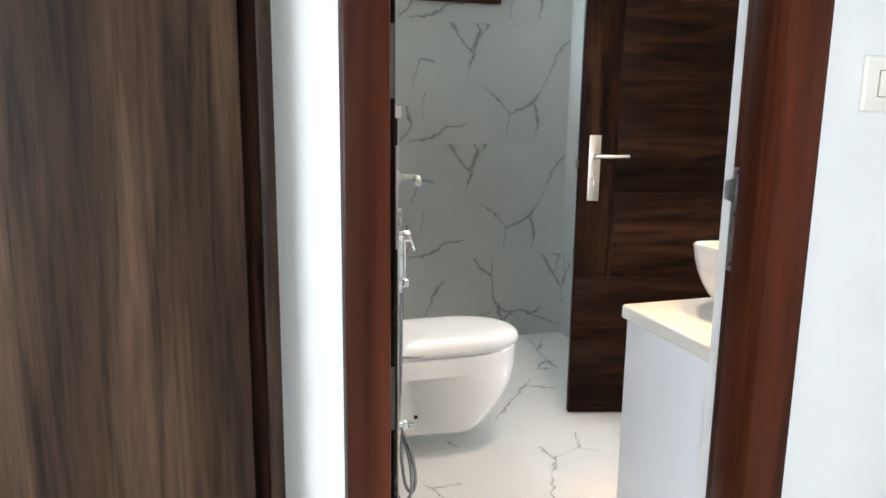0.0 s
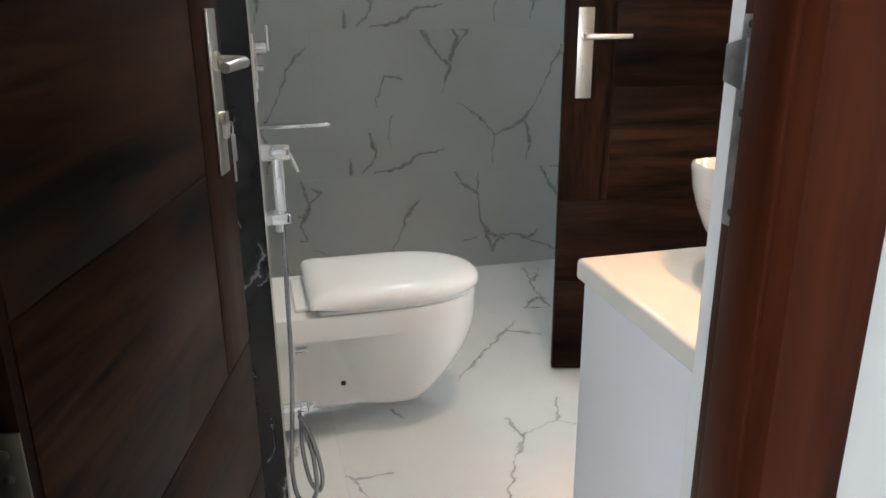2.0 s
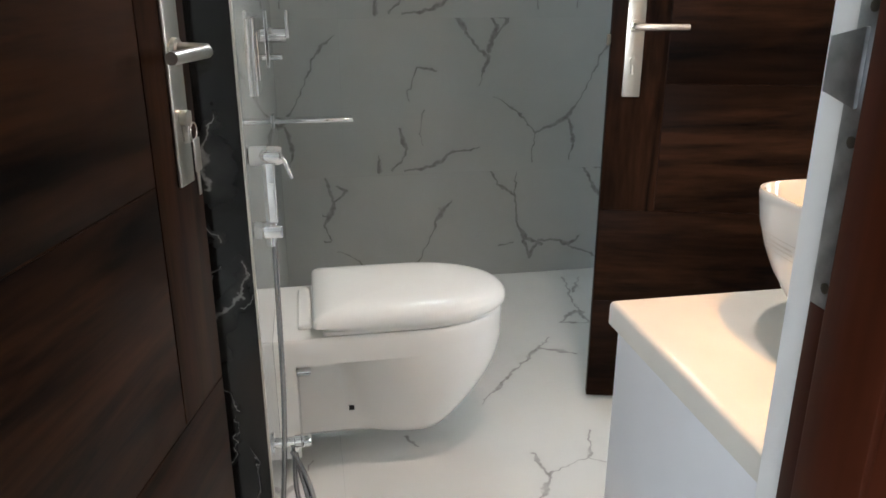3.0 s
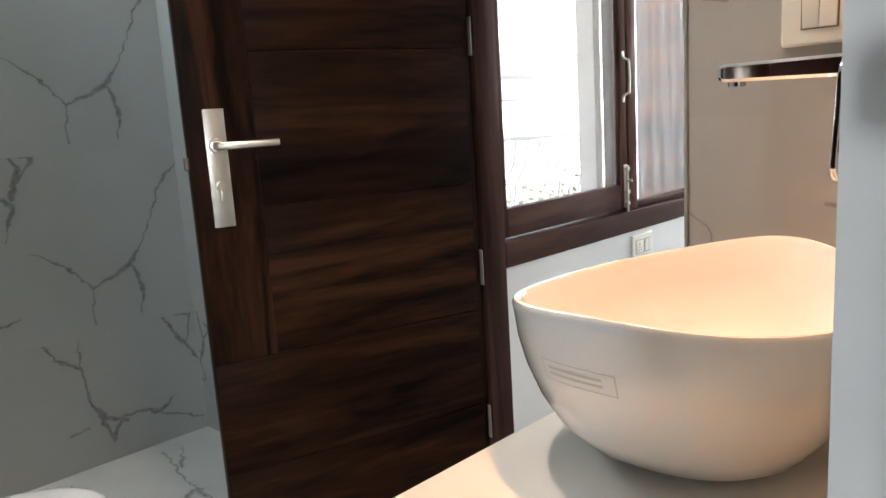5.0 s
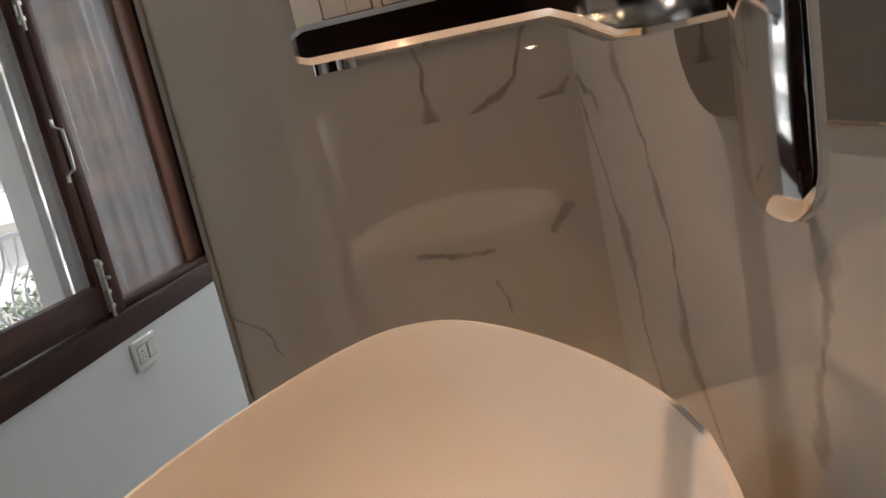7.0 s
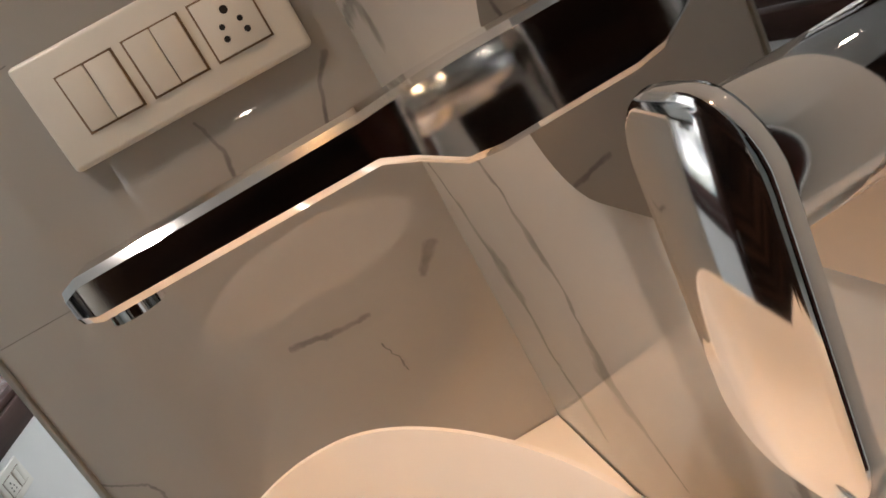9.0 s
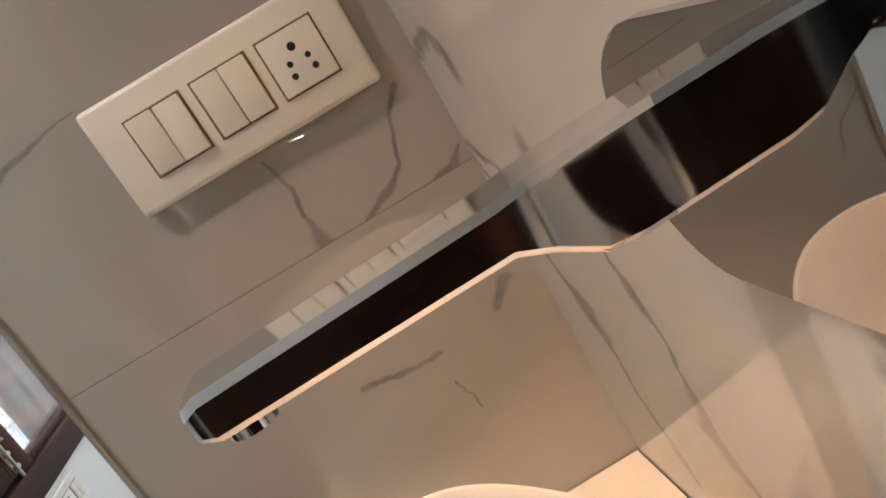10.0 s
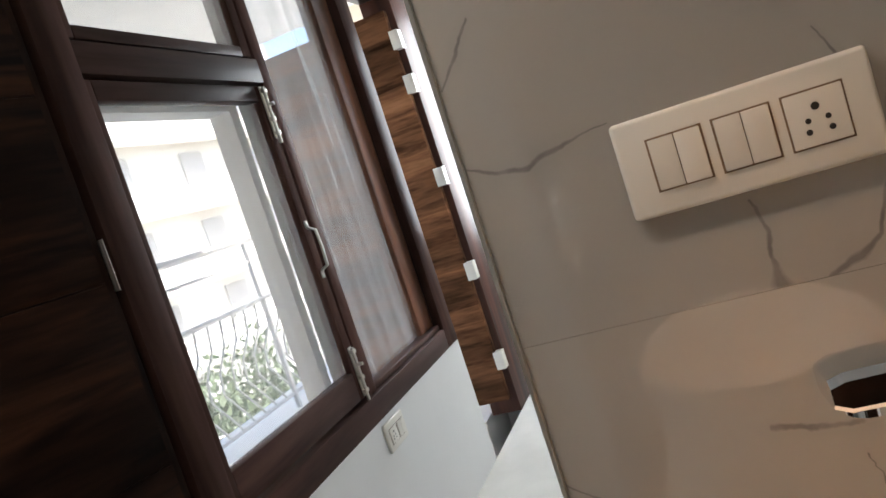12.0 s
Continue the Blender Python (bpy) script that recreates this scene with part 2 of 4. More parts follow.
for m_ in (M_TILE_W, M_TILE_V, M_TILE_S):
    m_.node_tree.nodes["Principled BSDF"].inputs["IOR"].default_value = 1.85
M_GROUT = mat("grout", (.46, .46, .44), 0.8)
M_PAINT = mat("white_emulsion", (.80, .80, .79), 0.6, bump=0.1, bscale=180, var=0.015)
M_CEIL = mat("ceiling_paint", (.8, .8, .78), 0.8)
M_FRAME = wood("polished_teak_frame", (.026, .0062, .0032), (.085, .022, .0105), 2, 4, 0.30, 14)
M_JAMB = wood("matt_red_timber", (.05, .016, .009), (.13, .045, .025), 2, 4, 0.55, 14)
M_WFRAME = wood("brown_window_frame", (.045, .022, .018), (.085, .045, .036), 2, 6, 0.4, 10)
M_WFRAME_X = wood("brown_window_rail", (.045, .022, .018), (.085, .045, .036), 0, 6, 0.4, 10)
M_LAM_H = wood("dark_laminate_across", (.0035, .0018, .0013), (.034, .0135, .0065), 0, 7, 0.42, 9)
M_LAM_V = wood("dark_laminate_upright", (.0035, .0018, .0013), (.028, .0115, .006), 2, 7, 0.42, 9)
M_WARD = wood("walnut_laminate", (.015, .0084, .0058), (.062, .035, .021), 2, 15, 0.5, 20)
M_BALC = wood("balcony_door_veneer", (.06, .024, .012), (.30, .14, .07), 1, 7, 0.6, 8)
for m_, level in ((M_LAM_H, 0.05), (M_LAM_V, 0.05), (M_FRAME, 0.16), (M_WARD, 0.16), (M_WFRAME, 0.02), (M_WFRAME_X, 0.1), (M_BALC, 0.06)):
    m_.node_tree.nodes["Principled BSDF"].inputs["Specular IOR Level"].default_value = level
M_BEAD = wood("orange_brown_bead", (.10, .034, .015), (.26, .10, .045), 2, 6, 0.4, 10)
M_CERAMIC = mat("glazed_ceramic", (.82, .80, .77), 0.03, var=0.01, coat=0.4)
M_SEAT = mat("glossy_seat_plastic", (.83, .81, .78), 0.05, var=0.01)
M_COUNTER = mat("counter_quartz", (.78, .75, .69), 0.2, var=0.05, vscale=9)
M_CAB = mat("white_cabinet_laminate", (.80, .81, .84), 0.3, var=0.015)
M_CHROME = mat("chrome", (.82, .82, .83), 0.07, 1.0, var=0.02)
M_HOSE = mat("grey_metal_hose", (.34, .34, .35), 0.22, 1.0, var=0.05)
M_STEEL = mat("brushed_steel", (.60, .56, .50), 0.32, 1.0, var=0.06, vscale=30)
M_OLDSTEEL = mat("aged_steel", (.16, .145, .12), 0.5, 1.0, var=0.15, vscale=40)
veined = random.Random(8)
marble = []
for k in range(26):
    u, v, t = veined.uniform(0.0, 0.24), veined.uniform(0.0, 1.28), veined.uniform(0.3, 2.6)
    w = veined.choice((0.0012, 0.002, 0.004, 0.009))
    for j in range(2):
        u2, v2 = u + 0.05 * math.cos(t), v + 0.07 * math.sin(t)
        marble.append((u, v, w, u2, v2, w * veined.uniform(0.2, 0.8)))
        u, v, t, w = u2, v2, t + veined.uniform(-1.0, 1.0), w * 0.5
M_BLACKM = vein_tile("black_marble", (.010, .010, .010), (.34, .34, .33), marble, 0.10, wob=0.03)
M_ZINC = mat("scratched_zinc_steel", (.42, .43, .44), 0.42, 1.0, var=0.25, vscale=50)
M_SWITCH = mat("switch_plastic", (.80, .77, .70), 0.3, var=0.01)
M_GAP = mat("module_gap", (.22, .15, .09), 0.6)
M_DARK = mat("dark_slot", (.02, .018, .016), 0.5)
M_PLATE = mat("smoky_polished_plate", (.44, .43, .42), 0.02, 1.0, var=0.01)
M_RUBBER = mat("black_rubber", (.02, .02, .02), 0.5)
M_RAIL = mat("railing_paint", (.50, .49, .47), 0.5, var=0.1)
M_STONE = mat("balcony_stone", (.62, .60, .56), 0.5, var=0.08, vscale=5)
M_CREAM = mat("cream_plaster", (.62, .56, .45), 0.8, bump=0.15, var=0.05)
M_BUILD = mat("far_plaster", (.86, .84, .80), 0.9, var=0.05, vscale=0.6)
M_BWIN = mat("far_window", (.52, .50, .49), 0.4)
M_LEAF = mat("foliage", (.12, .16, .08), 0.6, var=0.4, vscale=3)
M_EARTH = mat("ground_earth", (.32, .30, .27), 0.9, var=0.15, vscale=0.4)
M_STICK = mat("sticker_print", (.58, .55, .51), 0.5)
M_LAMPF = mat("lamp_rim", (.8, .8, .8), 0.4)
glass = bpy.data.materials.new("window_glass")
glass.use_nodes = True
gb = glass.node_tree.nodes["Principled BSDF"]
gb.inputs["Transmission Weight"].default_value, gb.inputs["Roughness"].default_value, gb.inputs["IOR"].default_value = 1.0, 0.0, 1.45



def veil(material, amount):
    """A share of translucent dust over the material's own surface."""
    nt = material.node_tree
    out, own = nt.nodes["Material Output"], nt.nodes["Principled BSDF"]
    dust, mix = nt.nodes.new("ShaderNodeBsdfTranslucent"), nt.nodes.new("ShaderNodeMixShader")
    dust.inputs["Color"].default_value = (.9, .9, .88, 1)
    mix.inputs[0].default_value = amount
    nt.links.new(own.outputs[0], mix.inputs[1])
    nt.links.new(dust.outputs[0], mix.inputs[2])
    nt.links.new(mix.outputs[0], out.inputs["Surface"])


# pane dust, and a haze standing in for the glare over the view
veil(glass, 0.12)
M_GLASS = glass
film = bpy.data.materials.new("dusty_glass")
film.use_nodes = True
fnt = film.node_tree
fb = fnt.nodes["Principled BSDF"]
fb.inputs["Roughness"].default_value = 0.02
fb.inputs["Base Color"].default_value = (.84, .85, .88, 1)
ftc, fmp, fno, frp = [fnt.nodes.new("ShaderNode" + n) for n in ("TexCoord", "Mapping", "TexNoise", "ValToRGB")]
fmp.inputs["Scale"].default_value = (6, 6, 0.5)
fno.inputs["Scale"].default_value, fno.inputs["Detail"].default_value = 3.0, 8
frp.color_ramp.elements[0].position, frp.color_ramp.elements[1].position = 0.42, 0.72
frp.color_ramp.elements[0].color, frp.color_ramp.elements[1].color = (.98, .98, .98, 1), (.70, .70, .70, 1)
fnt.links.new(ftc.outputs["Object"], fmp.inputs["Vector"])
fnt.links.new(fmp.outputs[0], fno.inputs["Vector"])
fnt.links.new(fno.outputs["Fac"], frp.inputs["Fac"])
fnt.links.new(frp.outputs["Color"], fb.inputs["Transmission Weight"])
veil(film, 0.06)
M_FILM = film
lens_m = bpy.data.materials.new("lamp_lens")
lens_m.use_nodes = True
lens_m.node_tree.nodes["Principled BSDF"].inputs["Emission Color"].default_value = (1.0, .8, .55, 1)
lens_m.node_tree.nodes["Principled BSDF"].inputs["Emission Strength"].default_value = 25


# ---- mesh helpers ----
def smooth(ob, angle=40):
    for f in ob.data.polygons:
        f.use_smooth = True
    bm = bmesh.new()
    bm.from_mesh(ob.data)
    for e in bm.edges:
        e.smooth = not (len(e.link_faces) == 2 and e.calc_face_angle(0) > radians(angle))
    bm.to_mesh(ob.data)
    bm.free()


def part(name, bm, material, parent=None, label="", soft=True):
    me = bpy.data.meshes.new(name)
    bmesh.ops.recalc_face_normals(bm, faces=bm.faces[:])
    bm.to_mesh(me)
    bm.free()
    me.materials.append(material)
    ob = new(name, me)
    if soft:
        smooth(ob)
    if parent is not None:
        ob.parent = parent
    if label:
        tagged(ob, label)
    return ob


def thing(name, label, category, x=0, y=0, z=0, rz=0, kind="", group=""):
    e = new(name)
    e.empty_display_size = 0.05
    e.matrix_basis = pose(x, y, z, 0, 0, rz)
    return tagged(e, label, category, group, kind)


def box(x0, y0, z0, x1, y1, z1, bevel=0.0, seg=2, into=None):
    bm = bmesh.new() if into is None else into
    vs = [bm.verts.new((x, y, z)) for x in (x0, x1) for y in (y0, y1) for z in (z0, z1)]
    fs = []
    for q in ((0, 1, 3, 2), (4, 6, 7, 5), (0, 4, 5, 1), (2, 3, 7, 6), (0, 2, 6, 4), (1, 5, 7, 3)):
        fs.append(bm.faces.new([vs[i] for i in q]))
    if bevel:
        es = list({e for f in fs for e in f.edges})
        bmesh.ops.bevel(bm, geom=es, offset=bevel, segments=seg, profile=0.5, affect="EDGES")
    return bm


def loft(rings, cap0=True, cap1=True, into=None):
    bm = bmesh.new() if into is None else into
    vr = [[bm.verts.new(p) for p in r] for r in rings]
    n = len(vr[0])
    for a, b in zip(vr, vr[1:]):
        for i in range(n):
            bm.faces.new((a[i], a[(i + 1) % n], b[(i + 1) % n], b[i]))
    if cap0:
        bm.faces.new(vr[0][::-1])
    if cap1:
        bm.faces.new(vr[-1])
    return bm


def tube(pts, r, seg=12, into=None, flat=1.0):
    """A round bar along pts; r is one radius or one for each point."""
    pts = [Vector(p) for p in pts]
    rings = []
    up = Vector((0, 0, 1))
    for i, p in enumerate(pts):
        d = (pts[min(i + 1, len(pts) - 1)] - pts[max(i - 1, 0)]).normalized()
        if abs(d.dot(up)) > 0.95:
            up = Vector((1, 0, 0)) if abs(d.x) < 0.9 else Vector((0, 1, 0))
        s = d.cross(up).normalized()
        u = s.cross(d).normalized()
        up = u
        rr = r[i] if isinstance(r, (list, tuple)) else r
        rings.append([p + s * math.cos(a) * rr + u * math.sin(a) * rr * flat for a in (2 * math.pi * k / seg for k in range(seg))])
    return loft(rings, into=into)


def turned(profile, seg=24, into=None):
    """A turned solid from (radius, height) pairs round z."""
    return loft([[(r * math.cos(2 * math.pi * k / seg), r * math.sin(2 * math.pi * k / seg), z) for k in range(seg)] for r, z in profile], into=into)


def struct(name, bm, material, label, parent=None, soft=False):
    ob = part(name, bm, material, parent, "", soft)
    return tagged(ob, label, "", "", "structure")


# ---- setting ----
H = 2.42
LEDGE = 1.296                # top of the half wall behind the toilet
struct("floor", box(-3.2, -3.0, -0.12, 4.4, 3.9, -0.012), M_GROUT, "grey grout bed under pale marble-print floor tiles")
struct("wall_toilet_upper", box(-0.60, 2.0, 0, -0.312, 3.9, H), M_TILE_A, "tiled wall set back above the toilet ledge")
struct("ledge_cap", box(-0.311, 1.978, LEDGE, -0.046, 3.747, LEDGE + 0.034, 0.003), M_COUNTER, "white stone cap of the half-height ledge wall")
struct("wall_toilet", box(-0.311, 2.0, 0, -0.067, 3.7595, LEDGE - 0.0005), M_GROUT, "partition wall behind the toilet faced with marble-print tiles")
struct("wall_north", box(-0.312, 3.76, 0, 1.39, 3.9, H), M_GROUT, "shower wall bed behind grey-white marble-print tiles")
struct("wall_shower_side", box(1.39, 2.70, 0, 1.60, 3.9, H), M_GROUT, "side wall of the shower area faced with tiles")
struct("wall_switches", box(1.205, 1.19, 0, 1.35, 1.607, H), M_GROUT, "short wall beside the basin faced with glossy beige marble tiles")
struct("wall_bedroom_a", box(-0.5015, 0.98, 0, -0.399, 1.15, H), M_PAINT, "white painted bedroom wall beside the bathroom door")
struct("wall_bedroom_b", box(0.48, 0.98, 0, 0.56, 1.03, H), M_PAINT, "white painted bedroom wall beside the door frame")
struct("wall_bedroom_c", box(0.56, 0.98, 0, 4.4, 1.08, H), M_PAINT, "white painted wall carrying on past the bathroom")
struct("wall_over_door", box(-0.3985, 0.98, 2.18, 0.48, 1.12, H), M_PAINT, "white painted wall above the bathroom door")
struct("wall_west", box(-3.2, 1.15, 0, -3.05, 3.9, H), M_PAINT, "plain white wall closing the wet area")
struct("wall_behind_leaf", box(-0.60, 1.15, 0, -0.45, 2.0, H), M_PAINT, "plain wall behind the opened bathroom door")
struct("wall_bedroom_south", box(-3.2, -3.15, 0, 4.4, -3.0, H), M_PAINT, "plain white bedroom wall behind the walker")
struct("wall_bedroom_west", box(-3.35, -3.15, 0, -3.2, 3.9, H), M_PAINT, "plain white bedroom wall at the far side")
struct("wall_bedroom_east", box(4.45, -3.0, 0, 4.6, 2.6, H), M_PAINT, "plain white wall closing the passage")
struct("ceiling", box(-3.35, -3.15, H, 4.55, 3.95, H + 0.12), M_CEIL, "plain white painted ceiling")
wb = struct("wall_basin", box(0, -0.11, 0, 0.80, 0, H), M_GROUT, "wall behind the basin bedded for marble-print tiles")
WB = pose(0.44, 1.139, 0, 0, 0, 5.0)
wb.matrix_basis = WB
# window wall: white below and beside
WY = 2.44
struct("wall_window", box(1.716, WY, 0, 3.24, WY + 0.16, 0.714), M_PAINT, "low white painted wall under the window")
struct("wall_window_top", box(1.60, WY, 2.25, 4.4, WY + 0.16, H), M_PAINT, "white painted wall over window and balcony door")
struct("wall_window_end", box(4.02, WY, 0, 4.4, WY + 0.16, 2.25), M_PAINT, "white painted wall past the balcony door")
struct("wall_corner", box(1.44, 2.62, 0, 1.60, 2.70, H), M_PAINT, "plain return of the shower side wall")
struct("wall_corner_b", box(1.60, WY + 0.12, 0, 1.70, 2.72, H), M_PAINT, "plain return beside the window post")
struct("wall_reveal", box(0.425, 1.093, 0, 0.4395, 1.150, H), M_PAINT, "white return of the wall beside the door frame")
struct("raised_floor", box(2.0, 1.75, -0.01, 4.4, WY, 0.20, 0.004), M_STONE, "raised pale stone landing before the balcony door")
struct("balcony_floor", box(1.60, WY + 0.16, -0.1, 9.0, 4.6, 0.20), M_BUILD, "pale balcony floor in bright daylight")
struct("balcony_ceiling", box(1.60, WY + 0.16, 2.45, 9.0, 3.3, 2.6), M_CREAM, "cream plastered balcony ceiling")


# ---- door frame and doors ----
def door_frame(name, x0, x1, y0, y1, w, h, label, narrow=0.0):
    """A rebated timber frame: two jambs and a head, with a bead along the front."""
    f = thing(name, label, "door frame", (x0 + x1) / 2, (y0 + y1) / 2, 0, kind="structure")
    cx, cy = (x0 + x1) / 2, (y0 + y1) / 2
    for n, a, s in (("jamb", x0, -1), ("jamb", x1, 1)):
        o = a + s * (w - narrow * (s < 0))
        bm = box(min(a, o) - cx, y0 - cy, 0, max(a, o) - cx, y1 - cy - 0.04, h + w, 0.004)
        box(min(a + s * 0.014, o) - cx, y1 - cy - 0.0395, 0, max(a + s * 0.014, o) - cx, y1 - cy, h + w, 0.002, into=bm)
        box(min(a - s * 0.006, a + s * 0.002) - cx, y0 - cy + 0.030, 0, max(a - s * 0.006, a + s * 0.002) - cx, y0 - cy + 0.0895, h + w, 0.002, into=bm)
        part(n, bm, M_FRAME, f)
    part("head", box(x0 - cx, y0 - cy, h, x1 - cx, y1 - cy, h + w, 0.004), M_FRAME, f)
    return f


def handle_set(leaf, x, side, y, toward, label, dz=0.0):
    """A long steel plate with a lever and a key cylinder on one face of a leaf."""
    y1 = y + side * 0.006
    plate = part("handle_plate", box(x - 0.024, min(y, y1), 0.945 + dz, x + 0.024, max(y, y1), 1.215 + dz, 0.002), M_STEEL, leaf, label)
    part("lever", tube([(x, y1, 1.132 + dz), (x, y1 + side * 0.045, 1.132 + dz), (x + toward * 0.02, y1 + side * 0.052, 1.132 + dz), (x + toward * 0.13, y1 + side * 0.05, 1.132 + dz)], [0.011, 0.009, 0.009, 0.008], 14), M_STEEL, plate)
    rose = turned([(0.017, 0), (0.016, 0.006), (0.010, 0.008)], 20)
    bmesh.ops.transform(rose, matrix=pose(x, y1, 1.132 + dz, -90 * side, 0, 0), verts=rose.verts[:])
    part("rose", rose, M_STEEL, plate)
    bm = tube([(x, y1 - side * 0.002, 1.04 + dz), (x, y1 + side * 0.010, 1.04 + dz)], 0.011, 16)
    box(x - 0.005, min(y1, y1 + side * 0.010), 1.005 + dz, x + 0.005, max(y1, y1 + side * 0.010), 1.035 + dz, 0.002, into=bm)
    part("key_cylinder", bm, M_STEEL, plate)
    return plate


def door_leaf(name, label, hx, hy, rz, length, lock=0.0):
    """A flush laminate leaf: an upright stile strip at the lock side, boards across, thin grooves between."""
    t, h, z0 = 0.035, 2.06, 0.008
    d = thing(name, label, "door", hx, hy, 0, rz)
    part("core", box(-0.014, -t / 2 + 0.002, z0, length, t / 2 - 0.002, h, 0.001), M_LAM_V, d)
    sw = 0.155
    for side in (1, -1):
        ya, yb = sorted((side * (t / 2 - 0.003), side * t / 2))
        part("stile_panel", box(length - sw + 0.002, ya, 0.62, length - 0.001, yb, h - 0.002, 0.0012), M_LAM_V, d)
        zs = (z0, 0.335, 0.618)
        for a, b in zip(zs, zs[1:]):
            part("board", box(0.001, ya, a + 0.0015, length - 0.001, yb, b - 0.0015, 0.0012), M_LAM_H, d)
        zs = (0.618, 0.98, 1.34, 1.70, h)
        for a, b in zip(zs, zs[1:]):
            part("board", box(0.001, ya, a + 0.0015, length - sw - 0.001, yb, b - 0.0015, 0.0012), M_LAM_H, d)
        handle_set(d, length - 0.062, side, side * t / 2, -1, "brushed steel lock plate with lever", lock)
    part("latch", box(length - 0.002, -0.008, 1.08 + lock, length + 0.010, 0.008, 1.11 + lock, 0.002), M_OLDSTEEL, d)
    return d


def hinge(name, parent_pose, z, label):
    """A steel butt hinge: two leaves, knuckle and screws."""
    g = thing(name, label, "hinge", group="hinges of the bathroom door")
    g.matrix_basis = parent_pose @ pose(0, 0, z)
    part("plate", box(-0.036, -0.0015, -0.06, -0.003, 0.0015, 0.06, 0.001), M_OLDSTEEL, g)
    part("plate", box(-0.0445, 0.0, -0.06, -0.0425, 0.030, 0.06, 0.0005), M_OLDSTEEL, g)
    part("knuckle", tube([(-0.040, -0.003, -0.06), (-0.040, -0.003, 0.06)], 0.0045, 12), M_OLDSTEEL, g)
    for k in (-0.038, -0.013, 0.013, 0.038):
        s = turned([(0.005, 0), (0.005, 0.001), (0.003, 0.0018)], 10)
        bmesh.ops.transform(s, matrix=pose(-0.02, -0.0015, k, 90, 0, 0), verts=s.verts[:])
        part("screw", s, M_OLDSTEEL, g)
    return g


REB = thing("door_lining", "dark red-brown timber lining behind the open door", "door lining", -0.325, 0.962, 0, kind="structure")
door_frame("door_frame_1", -0.325, 0.385, 0.962, 1.092, 0.095, 2.08, "polished red-brown timber door frame of the bathroom", 0.022)
door_leaf("bathroom_door", "dark brown laminate bathroom door standing open inwards", -0.300, 1.108, 76.0, 0.735, 0.016)
door_leaf("side_door", "dark brown laminate door with steel lever, standing ajar", 1.597, 2.461, 164.4, 0.74)
sj = thing("door_frame_3", "dark brown timber jamb beside the window post", "door frame", 1.60, 2.52, 0, kind="structure")
part("jamb", box(-0.020, -0.055, 0, 0.0205, 0.08, 2.25, 0.003), M_LAM_V, sj)
for hz in (0.28, 0.74, 1.37, 1.95):
    g = thing("hinge", "thin steel butt hinge between side door and jamb", "hinge", 1.597, 2.461, hz, 164.4, group="hinges of the side door")
    part("plate", box(-0.0165, 0.010, -0.05, -0.0145, 0.030, 0.05, 0.0005), M_STEEL, g)
    part("knuckle", tube([(-0.016, 0.020, -0.05), (-0.016, 0.020, 0.05)], 0.0024, 10), M_STEEL, g)
for hz in (0.822, 1.41):
    hinge("hinge", pose(-0.300, 1.108, 0, 0, 0, 76.0) @ pose(-0.0162, -0.0195, 0, 0, 0, -90), hz, "grey steel butt hinge on the edge of the open door")
part("rebate", box(-0.036, 0.1315, 0, 0.003, 0.165, 2.06, 0.002), M_FRAME, REB)
st = thing("strike_plate", "scratched grey steel strike plate let into the door frame", "strike plate", 0.399, 1.07, 1.11)
part("plate", box(-0.003, -0.012, -0.090, -0.0005, 0.018, 0.117, 0.001), M_ZINC, st)
part("keep", box(-0.0036, -0.010, 0.055, -0.0031, -0.002, 0.090), M_BEAD, st, "bare timber in the latch mortise")
part("keep", box(-0.0036, -0.010, -0.060, -0.0031, -0.003, -0.005), M_BEAD, st)
bm = box(-0.0065, 0.004, 0.046, -0.0031, 0.036, 0.096, 0.0012)
for v in bm.verts:
    if v.co.y > 0.02:
        v.co.z = 0.071 + (v.co.z - 0.071) * 0.72
part("lip", bm, M_ZINC, st, "bent striker lip")
for k in (-0.075, 0.025, 0.108):
    t = turned([(0.004, 0), (0.004, 0.0008), (0.002, 0.0014)], 10)
    bmesh.ops.transform(t, matrix=pose(-0.003, 0.004, k, 0, -90, 0), verts=t.verts[:])
    part("screw", t, M_OLDSTEEL, st)
kb = thing("keys", "two small steel keys hanging in the lock", "keys")
kb.matrix_basis = pose(-0.300, 1.108, 0, 0, 0, 76.0) @ pose(0.673, -0.030, 0.016)
part("key", box(-0.009, -0.004, 1.028, 0.009, -0.001, 1.05, 0.003), M_STEEL, kb)
bm = box(-0.012, -0.012, 0.965, 0.010, -0.009, 1.012, 0.002)
box(-0.003, -0.010, 0.93, 0.004, -0.007, 0.967, 0.001, 1, into=bm)
part("key", bm, M_STEEL, kb)
part("ring", tube([(0.012 * math.cos(a), -0.008, 1.022 + 0.012 * math.sin(a)) for a in (k * math.pi / 6 for k in range(13))], 0.001, 6), M_STEEL, kb)

# ---- bedroom: wardrobe, switch ----
wd = thing("wardrobe", "built-in wardrobe with walnut-grained laminate shutters", "wardrobe", -0.9965, 0.92, 0)
part("body", box(-1.2, 0.004, 0, 0.4745, 0.62, 2.3, 0.002), M_LAM_V, wd)
part("side_panel", box(0.475, -0.018, 0, 0.495, 0.62, 2.3, 0.002), M_WARD, wd)
part("shutter", box(-0.19, -0.018, 0.08, 0.452, 0.001, 2.28, 0.003), M_WARD, wd, "brown walnut laminate shutter")
part("shutter", box(-0.815, -0.018, 0.08, -0.195, 0.001, 2.28, 0.003), M_WARD, wd)
part("plinth", box(-1.2, 0.0, 0, 0.430, 0.003, 0.078), M_LAM_V, wd)


